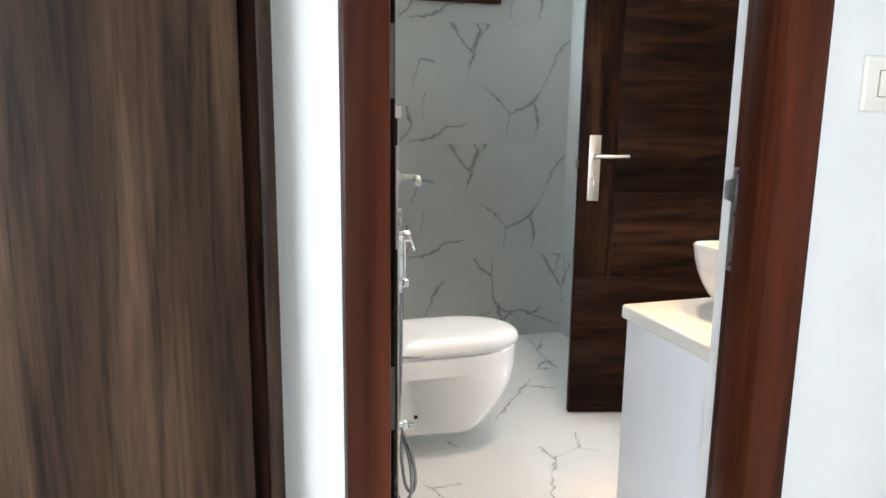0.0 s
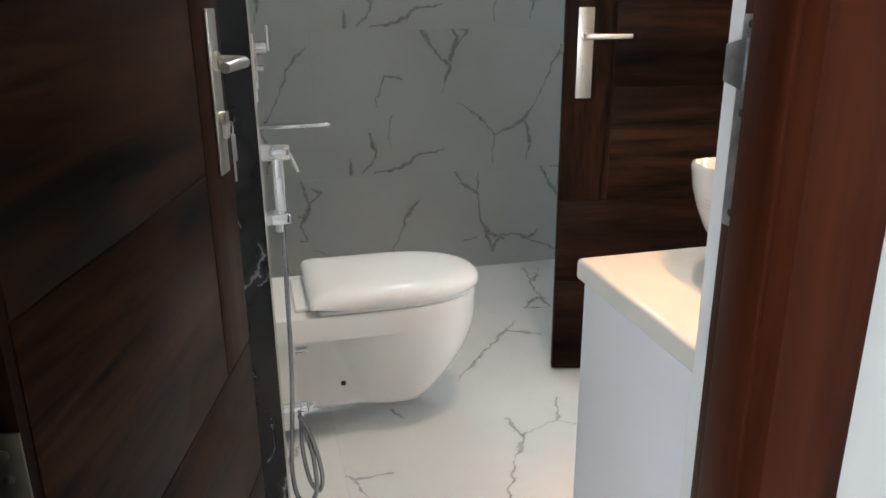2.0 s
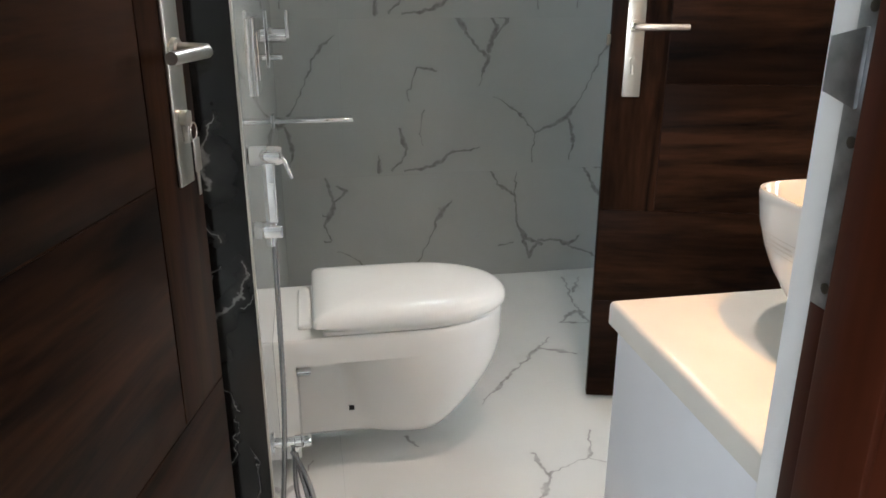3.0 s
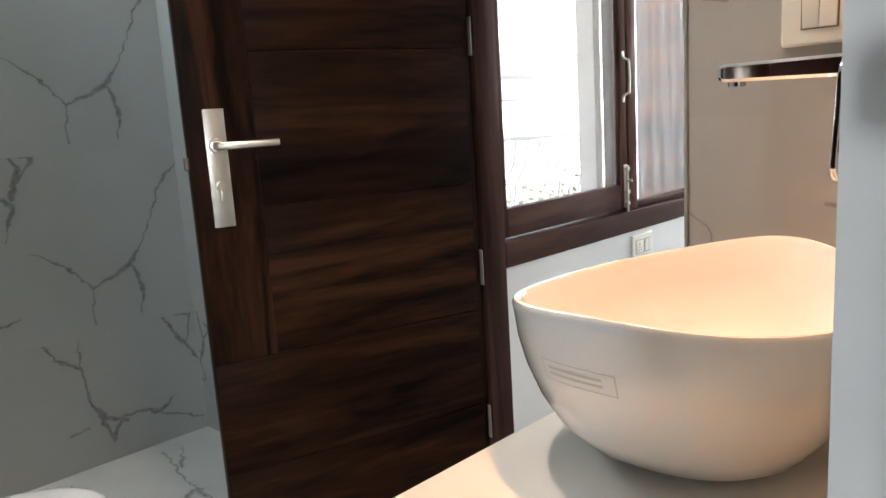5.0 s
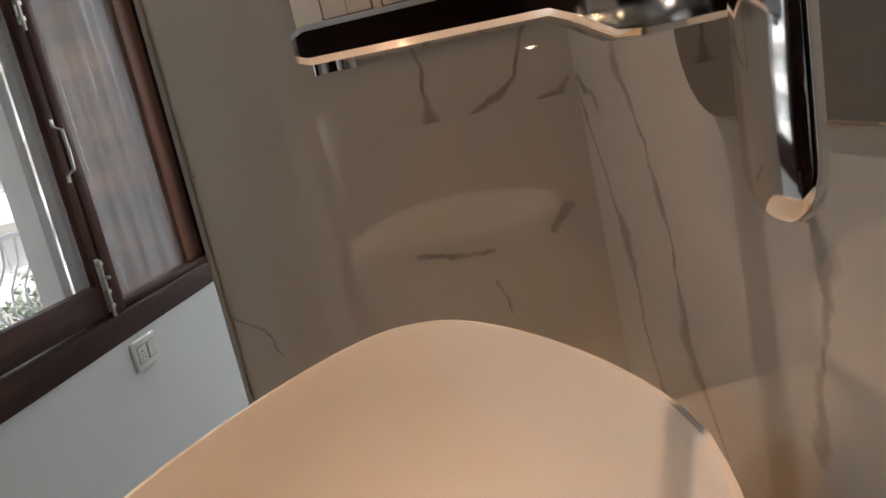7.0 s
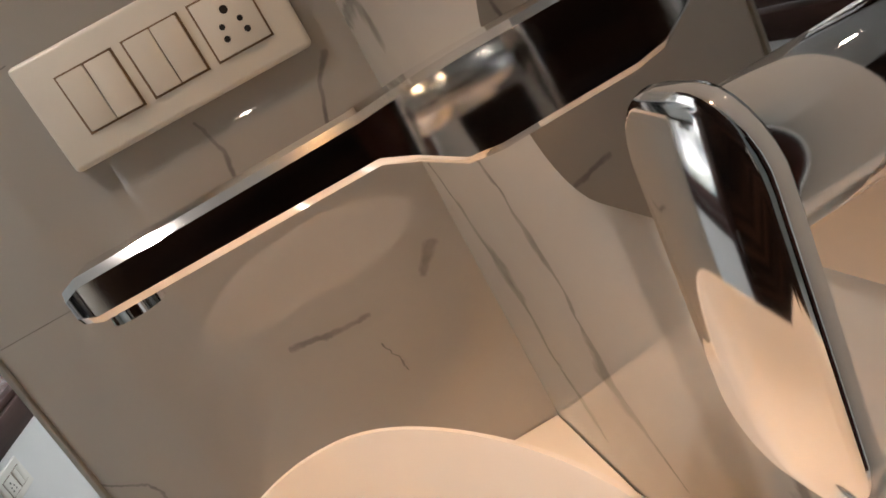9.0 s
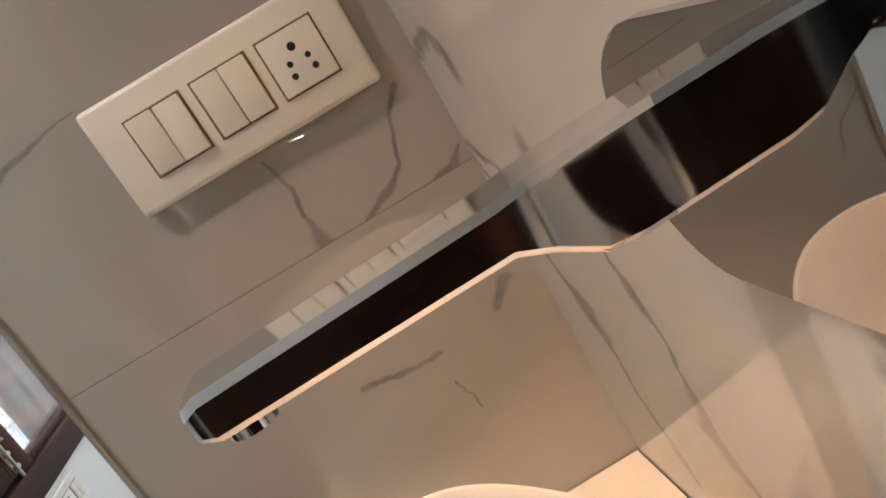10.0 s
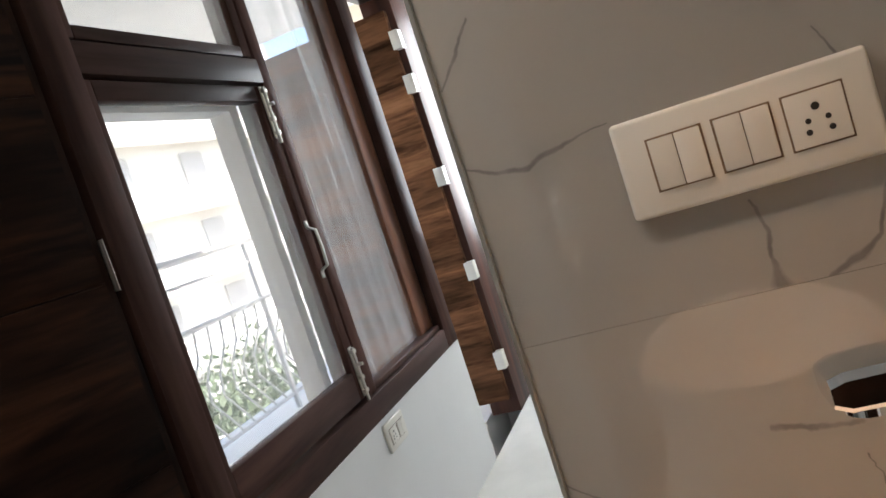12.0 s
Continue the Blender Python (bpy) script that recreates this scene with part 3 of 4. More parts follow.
def rocker_plate(name, label, modules, m, w=0.214, h=0.091):
    """A moulded switch plate; modules: 's' a pair of rockers, 'k' a five-hole socket, 'u' a small socket with a rocker."""
    g = thing(name, label, "switch plate")
    g.matrix_basis = m
    part("plate", box(-w / 2, -h / 2, 0, w / 2, h / 2, 0.011, 0.0045, 3), M_SWITCH, g)
    n = len(modules)
    mw = 0.046
    for i, kind in enumerate(modules):
        cx = (i - (n - 1) / 2) * 0.057 + (0.002 if n > 2 else 0)
        rim = box(cx - mw / 2 - 0.0016, -mw / 2 - 0.0016, 0.0105, cx + mw / 2 + 0.0016, mw / 2 + 0.0016, 0.0113)
        part("rim", rim, M_GAP, g, "brown gap round the module")
        if kind == "s":
            for s in (-1, 1):
                bm = box(cx + (0 if s > 0 else -mw / 2) + 0.0004, -mw / 2, 0.011, cx + (mw / 2 if s > 0 else 0) - 0.0004, mw / 2, 0.0145, 0.001)
                for v in bm.verts:
                    if v.co.z > 0.013:
                        v.co.z += 0.0022 * (v.co.y / mw) * (1 if i else -s)
                part("rocker", bm, M_SWITCH, g)
        else:
            b = part("socket", box(cx - mw / 2, -mw / 2, 0.011, cx + mw / 2, mw / 2, 0.0135, 0.001), M_SWITCH, g)
            for hx, hy, r in ((0, 0.0095, 0.0034), (-0.0078, -0.0015, 0.0024), (0.0078, -0.0015, 0.0024), (-0.009, -0.011, 0.0026), (0.009, -0.011, 0.0026)):
                t = tube([(cx + hx, hy, 0.0130), (cx + hx, hy, 0.0138)], r, 14)
                part("pin_hole", t, M_DARK, b)
    return g


NEG_X = pose(0, 0, 0, 90, 0, 0)
rocker_plate("switch_plate", "white bedroom switch with one rocker on the painted wall", "s", pose(0.629, 0.979, 1.388) @ NEG_X, 0.112, 0.102)

# ---- basin area ----
cab = thing("vanity_cabinet", "white laminate vanity cabinet under the basin counter", "cabinet", 0.83, 1.36, 0)
part("side_panel", box(-0.364, -0.19, 0.0, -0.346, 0.188, 0.7795, 0.002), M_CAB, cab)
part("side_panel", box(0.334, -0.12, 0.10, 0.352, 0.165, 0.779, 0.002), M_CAB, cab)
part("base_panel", box(-0.333, -0.12, 0.10, 0.333, 0.165, 0.118, 0.002), M_CAB, cab)
part("plinth", box(-0.32, -0.12, 0, 0.33, 0.14, 0.0995, 0.002), M_CAB, cab)
for s in (-1, 1):
    dr = part("cabinet_door", box(min(0.002 * s, 0.332 * s), 0.166, 0.102, max(0.002 * s, 0.332 * s), 0.184, 0.776, 0.002), M_CAB, cab)
    part("handle", box(s * 0.03 - 0.005, 0.184, 0.60, s * 0.03 + 0.005, 0.20, 0.72, 0.003), M_STEEL, dr)
ct = thing("countertop", "pale cream stone counter with a rounded front edge", "countertop", 0.457, 1.56, 0)
bm = bmesh.new()
prof = [(0.004, 0.780), (0.0, 0.784), (0.0, 0.812), (0.002, 0.817), (0.007, 0.820)]


def inset(k):
    return [(0 + k, 0 - k), (0.734, 0 - k), (0.734, -0.342), (0 + k, -0.404)]


loft([[(x, y, z) for x, y in inset(k)] for k, z in prof], into=bm)
part("slab", bm, M_COUNTER, ct)

BX, BY, BZ = 0.808, 1.392, 0.8203
RA, RB = 0.220, 0.170


def ring_xy(a, b, n, seg=72):
    pts = []
    for k in range(seg):
        t = 2 * math.pi * k / seg
        c, s = math.cos(t), math.sin(t)
        pts.append((a * math.copysign(abs(c) ** (2 / n), c), b * math.copysign(abs(s) ** (2 / n), s)))
    return pts


def basin():
    """A vessel basin: outer shell, rolled rim that dips along its sides, inner bowl."""
    g = thing("wash_basin", "glossy white ceramic vessel basin on the counter", "wash basin", BX, BY, BZ)
    rim = 0.168
    spec = [(0.52, 0.56, 0.0, 0), (0.57, 0.61, 0.003, 0), (0.68, 0.71, 0.016, 0), (0.79, 0.81, 0.040, 0), (0.875, 0.885, 0.070, .3), (0.935, 0.94, 0.100, .6), (0.975, 0.975, 0.130, .8), (0.992, 0.99, rim - 0.012, 1), (0.998, 0.996, rim - 0.004, 1), (0.990, 0.986, rim, 1),
            (0.972, 0.962, rim, 1), (0.955, 0.94, rim - 0.006, 1), (0.92, 0.90, 0.125, 1), (0.84, 0.81, 0.075, .5), (0.66, 0.62, 0.038, 0), (0.36, 0.34, 0.022, 0), (0.09, 0.12, 0.016, 0)]
    rings = []
    for fa, fb, z, k in spec:
        r = []
        for x, y in ring_xy(RA * fa, RB * fb, 2.5):
            t = math.atan2(y / RB, x / RA)
            dip = 0.010 * math.cos(2 * t) * k
            y *= 1.0 - 0.40 * max(0.0, x / RA) ** 1.4
            r.append((x, y, z + dip))
        rings.append(r)
    part("bowl", loft(rings), M_CERAMIC, g)
    dr = turned([(0.021, 0.016), (0.021, 0.0185), (0.017, 0.0195), (0.015, 0.018), (0.006, 0.019)], 24)
    part("waste", dr, M_CHROME, g, "round chrome waste in the bowl")
    # sticker with a printed outline on the outer wall
    st = bmesh.new()
    def wall(a, z):
        f = 0.935 + (z - 0.10) / 0.03 * 0.04
        x, y = RA * f * math.copysign(abs(math.cos(a)) ** 0.8, math.cos(a)), RB * (f + 0.005) * math.copysign(abs(math.sin(a)) ** 0.8, math.sin(a))
        return Vector((x * 1.006, y * 1.006, z + 0.008))
    a0, a1 = radians(162), radians(184)
    for (u0, u1, v0, v1) in ((0, 1, 0.0, 0.06), (0, 1, 0.94, 1.0), (0, 0.02, 0, 1), (0.98, 1, 0, 1), (0.12, 0.85, 0.30, 0.42), (0.12, 0.85, 0.58, 0.70)):
        for k in range(6):
            ua, ub = u0 + (u1 - u0) * k / 6, u0 + (u1 - u0) * (k + 1) / 6
            q = [wall(a0 + (a1 - a0) * u, 0.120 - 0.022 * v) for u, v in ((ua, v0), (ub, v0), (ub, v1), (ua, v1))]
            vs = [st.verts.new(p) for p in q]
            st.faces.new(vs)
    part("sticker", st, M_STICK, g, "grey printed sticker lines")
    return g


basin()

def curve_pts(p, n=8):
    out = []
    p = [Vector(q) for q in p]
    for i in range(len(p) - 1):
        a, b, c, d = p[max(i - 1, 0)], p[i], p[i + 1], p[min(i + 2, len(p) - 1)]
        for k in range(n):
            t = k / n
            out.append(0.5 * ((2 * b) + (c - a) * t + (2 * a - 5 * b + 4 * c - d) * t * t + (3 * b - a - 3 * c + d) * t ** 3))
    return out + [p[-1]]


def rounded(x0, x1, z0, z1, r, n=8):
    pts = []
    for cx, cz, a in ((x1 - r, z0 + r, -90), (x1 - r, z1 - r, 0), (x0 + r, z1 - r, 90), (x0 + r, z0 + r, 180)):
        for k in range(n + 1):
            t = radians(a + 90 * k / n)
            pts.append((cx + r * math.cos(t), cz + r * math.sin(t)))
    return pts


# wall spout with hanging lever
fa = thing("wall_mixer", "chrome wall mixer with long flat spout and flat hanging lever", "faucet")
fa.matrix_basis = WB @ pose(0.362, 0.012, 1.185)
sp = bmesh.new()
ring = []
for y, zb, zt, w in ((0.006, -0.012, 0.028, 0.016), (0.038, -0.012, 0.028, 0.016), (0.052, -0.010, 0.0275, 0.016), (0.068, 0.000, 0.0265, 0.0155), (0.080, 0.0055, 0.0255, 0.015), (0.187, 0.0072, 0.0245, 0.015), (0.193, 0.0095, 0.022, 0.0135)):
    c = 0.003
    ring.append([(0.028 + x, y, z - 0.0038) for x, z in ((-w, zb + c), (-w + c, zb), (w - c, zb), (w, zb + c), (w, zt - c), (w - c, zt), (-w + c, zt), (-w, zt - c))])
loft(ring, into=sp)
part("spout", sp, M_CHROME, fa)
part("nozzle", tube([(0.028, 0.178, 0.0045), (0.028, 0.178, -0.0012)], 0.010, 18), M_CHROME, fa)
pl = rounded(-0.172, 0.076, -0.061, 0.046, 0.046)
pl2 = rounded(-0.170, 0.074, -0.059, 0.044, 0.044)
part("wall_plate", loft([[(x, 0.0005, z) for x, z in pl], [(x, 0.006, z) for x, z in pl], [(x, 0.008, z) for x, z in pl2]]), M_PLATE, fa, "smoky mirror-polished rounded wall plate")
bm = turned([(0.015, 0), (0.015, 0.036), (0.013, 0.040), (0.003, 0.041)], 28)
bmesh.ops.transform(bm, matrix=pose(-0.131, 0.0075, -0.006, -90, 0, 0), verts=bm.verts[:])
part("cartridge", bm, M_CHROME, fa)
lv = [rounded(-0.151 + k, -0.108 - k, -0.075 + k, 0.014 - k, 0.0175 - k) for k in (0.0022, 0.0006, 0.0, 0.0006, 0.0022)]
part("lever", loft([[(x, y - 0.05 * (z + 0.02), z) for x, z in q] for q, y in zip(lv, (0.0472, 0.0480, 0.0500, 0.0520, 0.0528))]), M_CHROME, fa, "flat rounded chrome lever hanging down")

rocker_plate("switch_plate", "ivory switch plate with four rockers and a five-hole socket", "ssk", pose(1.1925, 1.357, 1.281, 0, 0, -90) @ NEG_X)

# ---- toilet ----
def toilet():
    g = thing("toilet", "white wall-hung ceramic toilet with closed lid", "toilet", -0.0545, 2.53, 0)

    def outline(length, half, n=64):
        """D shape: straight at the wall, rounded in front."""
        pts = []
        back = 0.0
        straight = length * 0.45
        for k in range(n):
            t = k / n
            if t < 0.15:
                u = t / 0.15
                pts.append((back, half - 2 * half * u))
            elif t < 0.35:
                u = (t - 0.15) / 0.20
                pts.append((straight * u, -half))
            elif t < 0.80:
                a = -math.pi / 2 + math.pi * (t - 0.35) / 0.45
                pts.append((straight + (length - straight) * abs(math.cos(a)) ** 0.86, half * math.copysign(abs(math.sin(a)) ** 0.92, math.sin(a))))
            else:
                u = (t - 0.80) / 0.20
                pts.append((straight * (1 - u), half))
        return pts

    def bowl_ring(z, n=44):
        """Rim slab above, below it a flat recessed flank at the wall that swells into the tapering bowl."""
        u = max(0.0, min(1, (z - 0.078) / 0.268))
        ln = 0.452 + 0.161 * math.sin(u * math.pi / 2) ** 0.9
        hb = 0.104 + 0.078 * math.sin(u * math.pi / 2) ** 0.8
        if z < 0.090:
            ln, hb = ln - (0.090 - z) * 1.2, hb - (0.090 - z) * 0.9
        if z > 0.409:
            ln, hb = ln - (z - 0.409) * 0.7, hb - (z - 0.409) * 0.7
        xc, back, flank = 0.36, 0.17 + 0.055 * u, 0.078 - max(0.0, 0.090 - z) * 0.9
        side = []
        for k in range(n + 1):
            x = (0.0, 0.040, 0.050, 0.053)[k] if k < 4 else 0.053 + (ln - 0.053) * math.sin((k - 3) / (n - 3) * math.pi / 2)
            if x > xc:
                w = hb * max(0.0, 1 - ((x - xc) / (ln - xc)) ** 2.25) ** 0.52
            elif z > 0.3459:
                w = hb
            else:
                w = hb * math.sqrt(max(0.0, 1 - ((xc - x) / back) ** 2))
                w = 0.5 * (w + flank + math.sqrt((w - flank) ** 2 + 0.00004))
                w = min(w, hb + 0.002)
            if x < 0.0505 and z <= 0.3459:
                w = 0.172
            side.append((x, w))
        return [(x, -w, z) for x, w in side] + [(x, w, z) for x, w in side[-2::-1]]

    zs = [0.078, 0.081, 0.090, 0.11, 0.13, 0.15, 0.17, 0.19, 0.21, 0.23, 0.25, 0.27, 0.29, 0.31, 0.325, 0.338, 0.3455, 0.3462, 0.352, 0.372, 0.406, 0.413, 0.416]
    part("bowl", loft([bowl_ring(z) for z in zs]), M_CERAMIC, g)
    seat = [[(0.10 + 0.02 + x * k, y * k, z) for x, y in outline(0.518, 0.184, 96)] for k, z in ((0.93, 0.4165), (0.945, 0.418), (0.945, 0.427), (0.93, 0.428))]
    part("seat", loft(seat), M_SEAT, g)
    lid = []
    for k, z in ((0.955, 0.4285), (0.985, 0.4295), (1.003, 0.434), (1.006, 0.443), (1.0, 0.452), (0.985, 0.459), (0.96, 0.465), (0.92, 0.4705), (0.86, 0.4755), (0.78, 0.479), (0.66, 0.482), (0.5, 0.484), (0.2, 0.4855)):
        lid.append([(0.10 + 0.25 * (1 - k) + x * k, y * k, z + 0.012 * max(0, 1 - x / 0.10) * (z < 0.436)) for x, y in outline(0.520, 0.185, 96)])
    part("lid", loft(lid), M_SEAT, g)
    part("hinge_block", box(0.060, -0.125, 0.4163, 0.104, 0.125, 0.428, 0.004, 3), M_SEAT, g)
    for s in (-1, 1):
        part("fixing_cap", tube([(0.052, s * 0.125, 0.300), (0.085, s * 0.125, 0.300)], 0.011, 14), M_CHROME, g, "chrome fixing cap")
    part("mark", box(0.180, -0.0825, 0.150, 0.194, -0.072, 0.164), M_DARK, g, "small dark square mark")
    return g


toilet()

# ---- wet wall: hand spray, valve, flush plate, shower mixer ----
TX = -0.0545
hs = thing("hand_spray", "chrome hand spray hanging in its wall bracket", "hand spray", TX, 2.085, 0)
part("bracket", box(0, -0.022, 0.772, 0.055, 0.022, 0.796, 0.004), M_CHROME, hs)
bm = tube([(0.030, 0, 0.752), (0.032, 0, 0.800)], [0.010, 0.013], 16)
box(0.024, -0.0125, 0.798, 0.048, 0.0125, 0.930, 0.005, 3, into=bm)
part("handle", bm, M_CHROME, hs)
bm = turned([(0.0165, -0.030), (0.0185, -0.027), (0.0185, 0.022), (0.0165, 0.030), (0.004, 0.031)], 22)
bmesh.ops.transform(bm, matrix=pose(0.032, 0, 0.930, 0, 90, 0), verts=bm.verts[:])
head = part("head", bm, M_CHROME, hs)
bm = turned([(0.0155, 0.0), (0.0155, 0.0012), (0.003, 0.0016)], 20)
bmesh.ops.transform(bm, matrix=pose(0.002, 0, 0.930, 0, -90, 0), verts=bm.verts[:])
part("face", bm, M_RUBBER, head, "dark perforated spray face")
part("trigger", tube([(0.052, 0, 0.938), (0.064, 0, 0.922), (0.078, 0, 0.885)], [0.005, 0.004, 0.0032], 10), M_CHROME, hs)
pts = [(0.036, 0, 0.772), (0.034, 0.0, 0.6), (0.03, 0.0, 0.4), (0.02, 0.004, 0.24), (0.012, 0.0, 0.14), (0.02, -0.01, 0.06), (0.045, -0.015, 0.035), (0.068, -0.012, 0.07), (0.066, -0.004, 0.16), (0.05, 0.01, 0.24), (0.045, 0.015, 0.275)]


def hose(path, r=0.0062):
    q = curve_pts(path, 26)
    return tube(q, [r * (1.0 if i % 2 else 0.84) for i in range(len(q))], 10)


part("hose", hose(pts), M_HOSE, hs, "ribbed grey metal hose")
part("hose", hose([(0.045, 0.022, 0.275), (0.042, 0.018, 0.18), (0.055, 0.02, 0.08), (0.075, 0.012, 0.05), (0.085, 0.0, 0.10), (0.07, -0.005, 0.2), (0.04, 0.0, 0.28)]), M_HOSE, hs)
av = thing("angle_valve", "small chrome angle valve on the wall", "valve", TX, 2.10, 0.295)
bm = turned([(0.024, 0), (0.024, 0.003), (0.012, 0.006), (0.011, 0.045), (0.014, 0.047), (0.014, 0.06), (0.003, 0.061)], 18)
bmesh.ops.transform(bm, matrix=pose(0, 0, 0, 0, 90, 0), verts=bm.verts[:])
part("body", bm, M_CHROME, av)
part("knob", box(0.060, -0.018, -0.008, 0.082, 0.018, 0.008, 0.004), M_CHROME, av)
part("outlet", tube([(0.045, 0, 0), (0.045, 0.0, -0.022)], 0.009, 14), M_CHROME, av)
fp = thing("flush_plate", "polished flush plate above the toilet", "flush plate", TX, 2.53, 1.08)
part("plate", box(0, -0.11, -0.085, 0.010, 0.11, 0.085, 0.003), M_CHROME, fp)
part("button", box(0.010, -0.075, -0.055, 0.014, -0.004, 0.055, 0.002), M_CHROME, fp)
part("button", box(0.010, 0.004, -0.055, 0.014, 0.075, 0.055, 0.002), M_CHROME, fp)
sm = thing("shower_mixer", "chrome shower mixer with lever over a flat bath spout", "shower mixer", TX, 3.29, 0)
part("plate", box(0, -0.05, 0.98, 0.006, 0.05, 1.16, 0.003), M_CHROME, sm)
part("body", tube([(0.006, 0, 1.08), (0.06, 0, 1.08)], 0.024, 20), M_CHROME, sm)
part("lever", box(0.060, -0.009, 1.07, 0.072, 0.009, 1.16, 0.003), M_CHROME, sm)
part("diverter", tube([(0.006, 0, 1.01), (0.045, 0, 1.01)], 0.011, 14), M_CHROME, sm)
part("spout", box(0, -0.03, 0.792, 0.272, 0.03, 0.806, 0.004, 3), M_CHROME, sm)
part("spout_flange", box(0, -0.038, 0.778, 0.006, 0.038, 0.82, 0.003), M_CHROME, sm)

# ---- window, balcony door, outside ----
win = thing("window_1", "brown timber window with casements and clear panes", "window", 1.665, WY + 0.06, 0, kind="structure")


def rail(name, x0, x1, z0, z1, y0, y1, vert, parent, b=0.004):
    return part(name, box(x0 - 1.665, y0, z0, x1 - 1.665, y1, z1, b), M_WFRAME if vert else M_WFRAME_X, parent)


rail("post", 1.622, 1.715, 0.0, 2.25, -0.065, 0.05, True, win)
rail("post", 3.121, 3.235, 0.7145, 2.25, -0.065, 0.05, True, win)
rail("sill", 1.716, 3.1205, 0.7145, 0.790, -0.065, 0.05, False, win)
rail("head", 1.716, 3.1205, 2.18, 2.25, -0.065, 0.05, False, win)
rail("mullion", 2.415, 2.470, 0.791, 2.179, -0.055, 0.05, True, win)
rail("transom", 1.716, 2.414, 1.745, 1.815, -0.060, 0.05, False, win)
for x0, x1, z0, z1 in ((1.718, 2.412, 0.800, 1.738), (1.718, 2.412, 1.822, 2.176)):
    cs = rail("casement", x0, x0 + 0.03, z0, z1, -0.050, -0.010, True, win)
    rail("stile", x1 - 0.042, x1, z0, z1, -0.050, -0.010, True, cs)
    rail("bottom_rail", x0 + 0.0305, x1 - 0.0425, z0, z0 + 0.085 * (z0 < 1) + 0.03 * (z0 > 1), -0.050, -0.010, False, cs)
    rail("top_rail", x0 + 0.0305, x1 - 0.0425, z1 - 0.045, z1, -0.050, -0.010, False, cs)
    p = part("pane", box(x0 + 0.031 - 1.665, -0.030, z0 + 0.03, x1 - 0.043 - 1.665, -0.026, z1 - 0.03), M_GLASS, cs)
    p.visible_shadow = False
rail("bead", 2.471, 3.1205, 0.791, 0.812, -0.050, 0.0, False, win)
part("bead", box(2.985 - 1.665, -0.030, 0.813, 3.1205 - 1.665, 0.03, 2.179, 0.004), M_BEAD, win)
p = part("pane", box(2.471 - 1.665, -0.012, 0.813, 2.984 - 1.665, -0.008, 2.178), M_FILM, win, "dusty streaked pane")
p.visible_shadow = False


def bow_handle(x, z, h):
    g = thing("window_handle", "small white metal bow handle on the window stile", "handle", x, WY + 0.008, z)
    part("grip", tube([(0, 0, -h / 2), (0, -0.004, -h / 2 + 0.012), (0, -0.024, -h / 2 + 0.022), (0, -0.026, 0), (0, -0.024, h / 2 - 0.022), (0, -0.004, h / 2 - 0.012), (0, 0, h / 2)], 0.0045, 10), M_STEEL, g)
    for s in (-1, 1):
        part("foot", box(-0.007, -0.003, s * h / 2 - 0.010, 0.007, 0.001, s * h / 2 + 0.010, 0.001), M_STEEL, g)


bow_handle(2.388, 1.255, 0.15)


def tower_bolt(x, z):
    g = thing("tower_bolt", "steel tower bolt on the window stile", "bolt", x, WY + 0.007, z, group="bolts of the window")
    part("base", box(-0.010, -0.002, -0.075, 0.010, 0.001, 0.075, 0.001), M_STEEL, g)
    part("rod", tube([(0, -0.008, -0.09), (0, -0.008, 0.072)], 0.005, 12), M_STEEL, g)
    part("knob", tube([(0, -0.008, 0.02), (0.0, -0.026, 0.02)], 0.005, 10), M_STEEL, g)
    for k in (-0.06, -0.02, 0.06):
        part("strap", box(-0.009, -0.0145, k - 0.006, 0.009, -0.001, k + 0.006, 0.002), M_STEEL, g)


tower_bolt(2.392, 0.88)
tower_bolt(2.392, 1.66)
rocker_plate("wall_socket", "small white wall socket under the window", "ks", pose(2.475, WY - 0.001, 0.655) @ NEG_X, 0.140, 0.088)
for x0, x1, z0, z1 in ((2.374, 2.4145, 0.80, 1.738), (1.76, 2.3735, 1.70, 1.738)):
    struct("window_reveal", box(x0, WY + 0.116, z0, x1, WY + 0.185, z1), M_BUILD, "cream plastered reveal outside the casement")
jf = thing("door_frame_2", "red-brown timber jamb of the balcony door", "door frame", 3.745, WY + 0.06, 0, kind="structure")
part("jamb", box(0.0, -0.065, 0.20, 0.274, 0.08, 2.25, 0.004), M_JAMB, jf)
part("head", box(-0.509, -0.065, 2.19, -0.001, 0.08, 2.249, 0.004), M_FRAME, jf)
bd = thing("balcony_door", "brown veneered balcony door folded open outside", "door", 3.742, WY + 0.025, 0)
part("leaf", box(-0.04, 0, 0.275, 0.0, 0.70, 2.12, 0.003), M_BALC, bd)
for hz in (0.465, 0.90, 1.348, 1.78, 1.982):
    part("hinge", box(-0.043, -0.036, hz - 0.042, 0.006, 0.008, hz + 0.042, 0.002), M_SWITCH, bd, "pale metal hinge")

# balcony railing with bellied bars
rl = thing("balcony_railing", "grey-brown steel balcony railing with bellied bars", "railing", 0, 4.2, 0)
for z, r in ((0.30, 0.012), (0.965, 0.016), (1.22, 0.010), (1.36, 0.020)):
    part("rail", tube([(1.9, 0, z), (8.8, 0, z)], r, 8), M_RAIL, rl)
for k in range(52):
    x = 2.0 + 0.13 * k
    part("bar", tube([(x, 0, 0.30), (x, 0.04, 0.36), (x, 0.15, 0.50), (x, 0.13, 0.64), (x, 0.03, 0.80), (x, 0, 0.965)], 0.0075, 6), M_RAIL, rl)
for k in range(6):
    x = 2.2 + 1.25 * k
    part("post", box(x - 0.015, -0.015, 0.20, x + 0.015, 0.015, 1.36, 0.003), M_RAIL, rl)
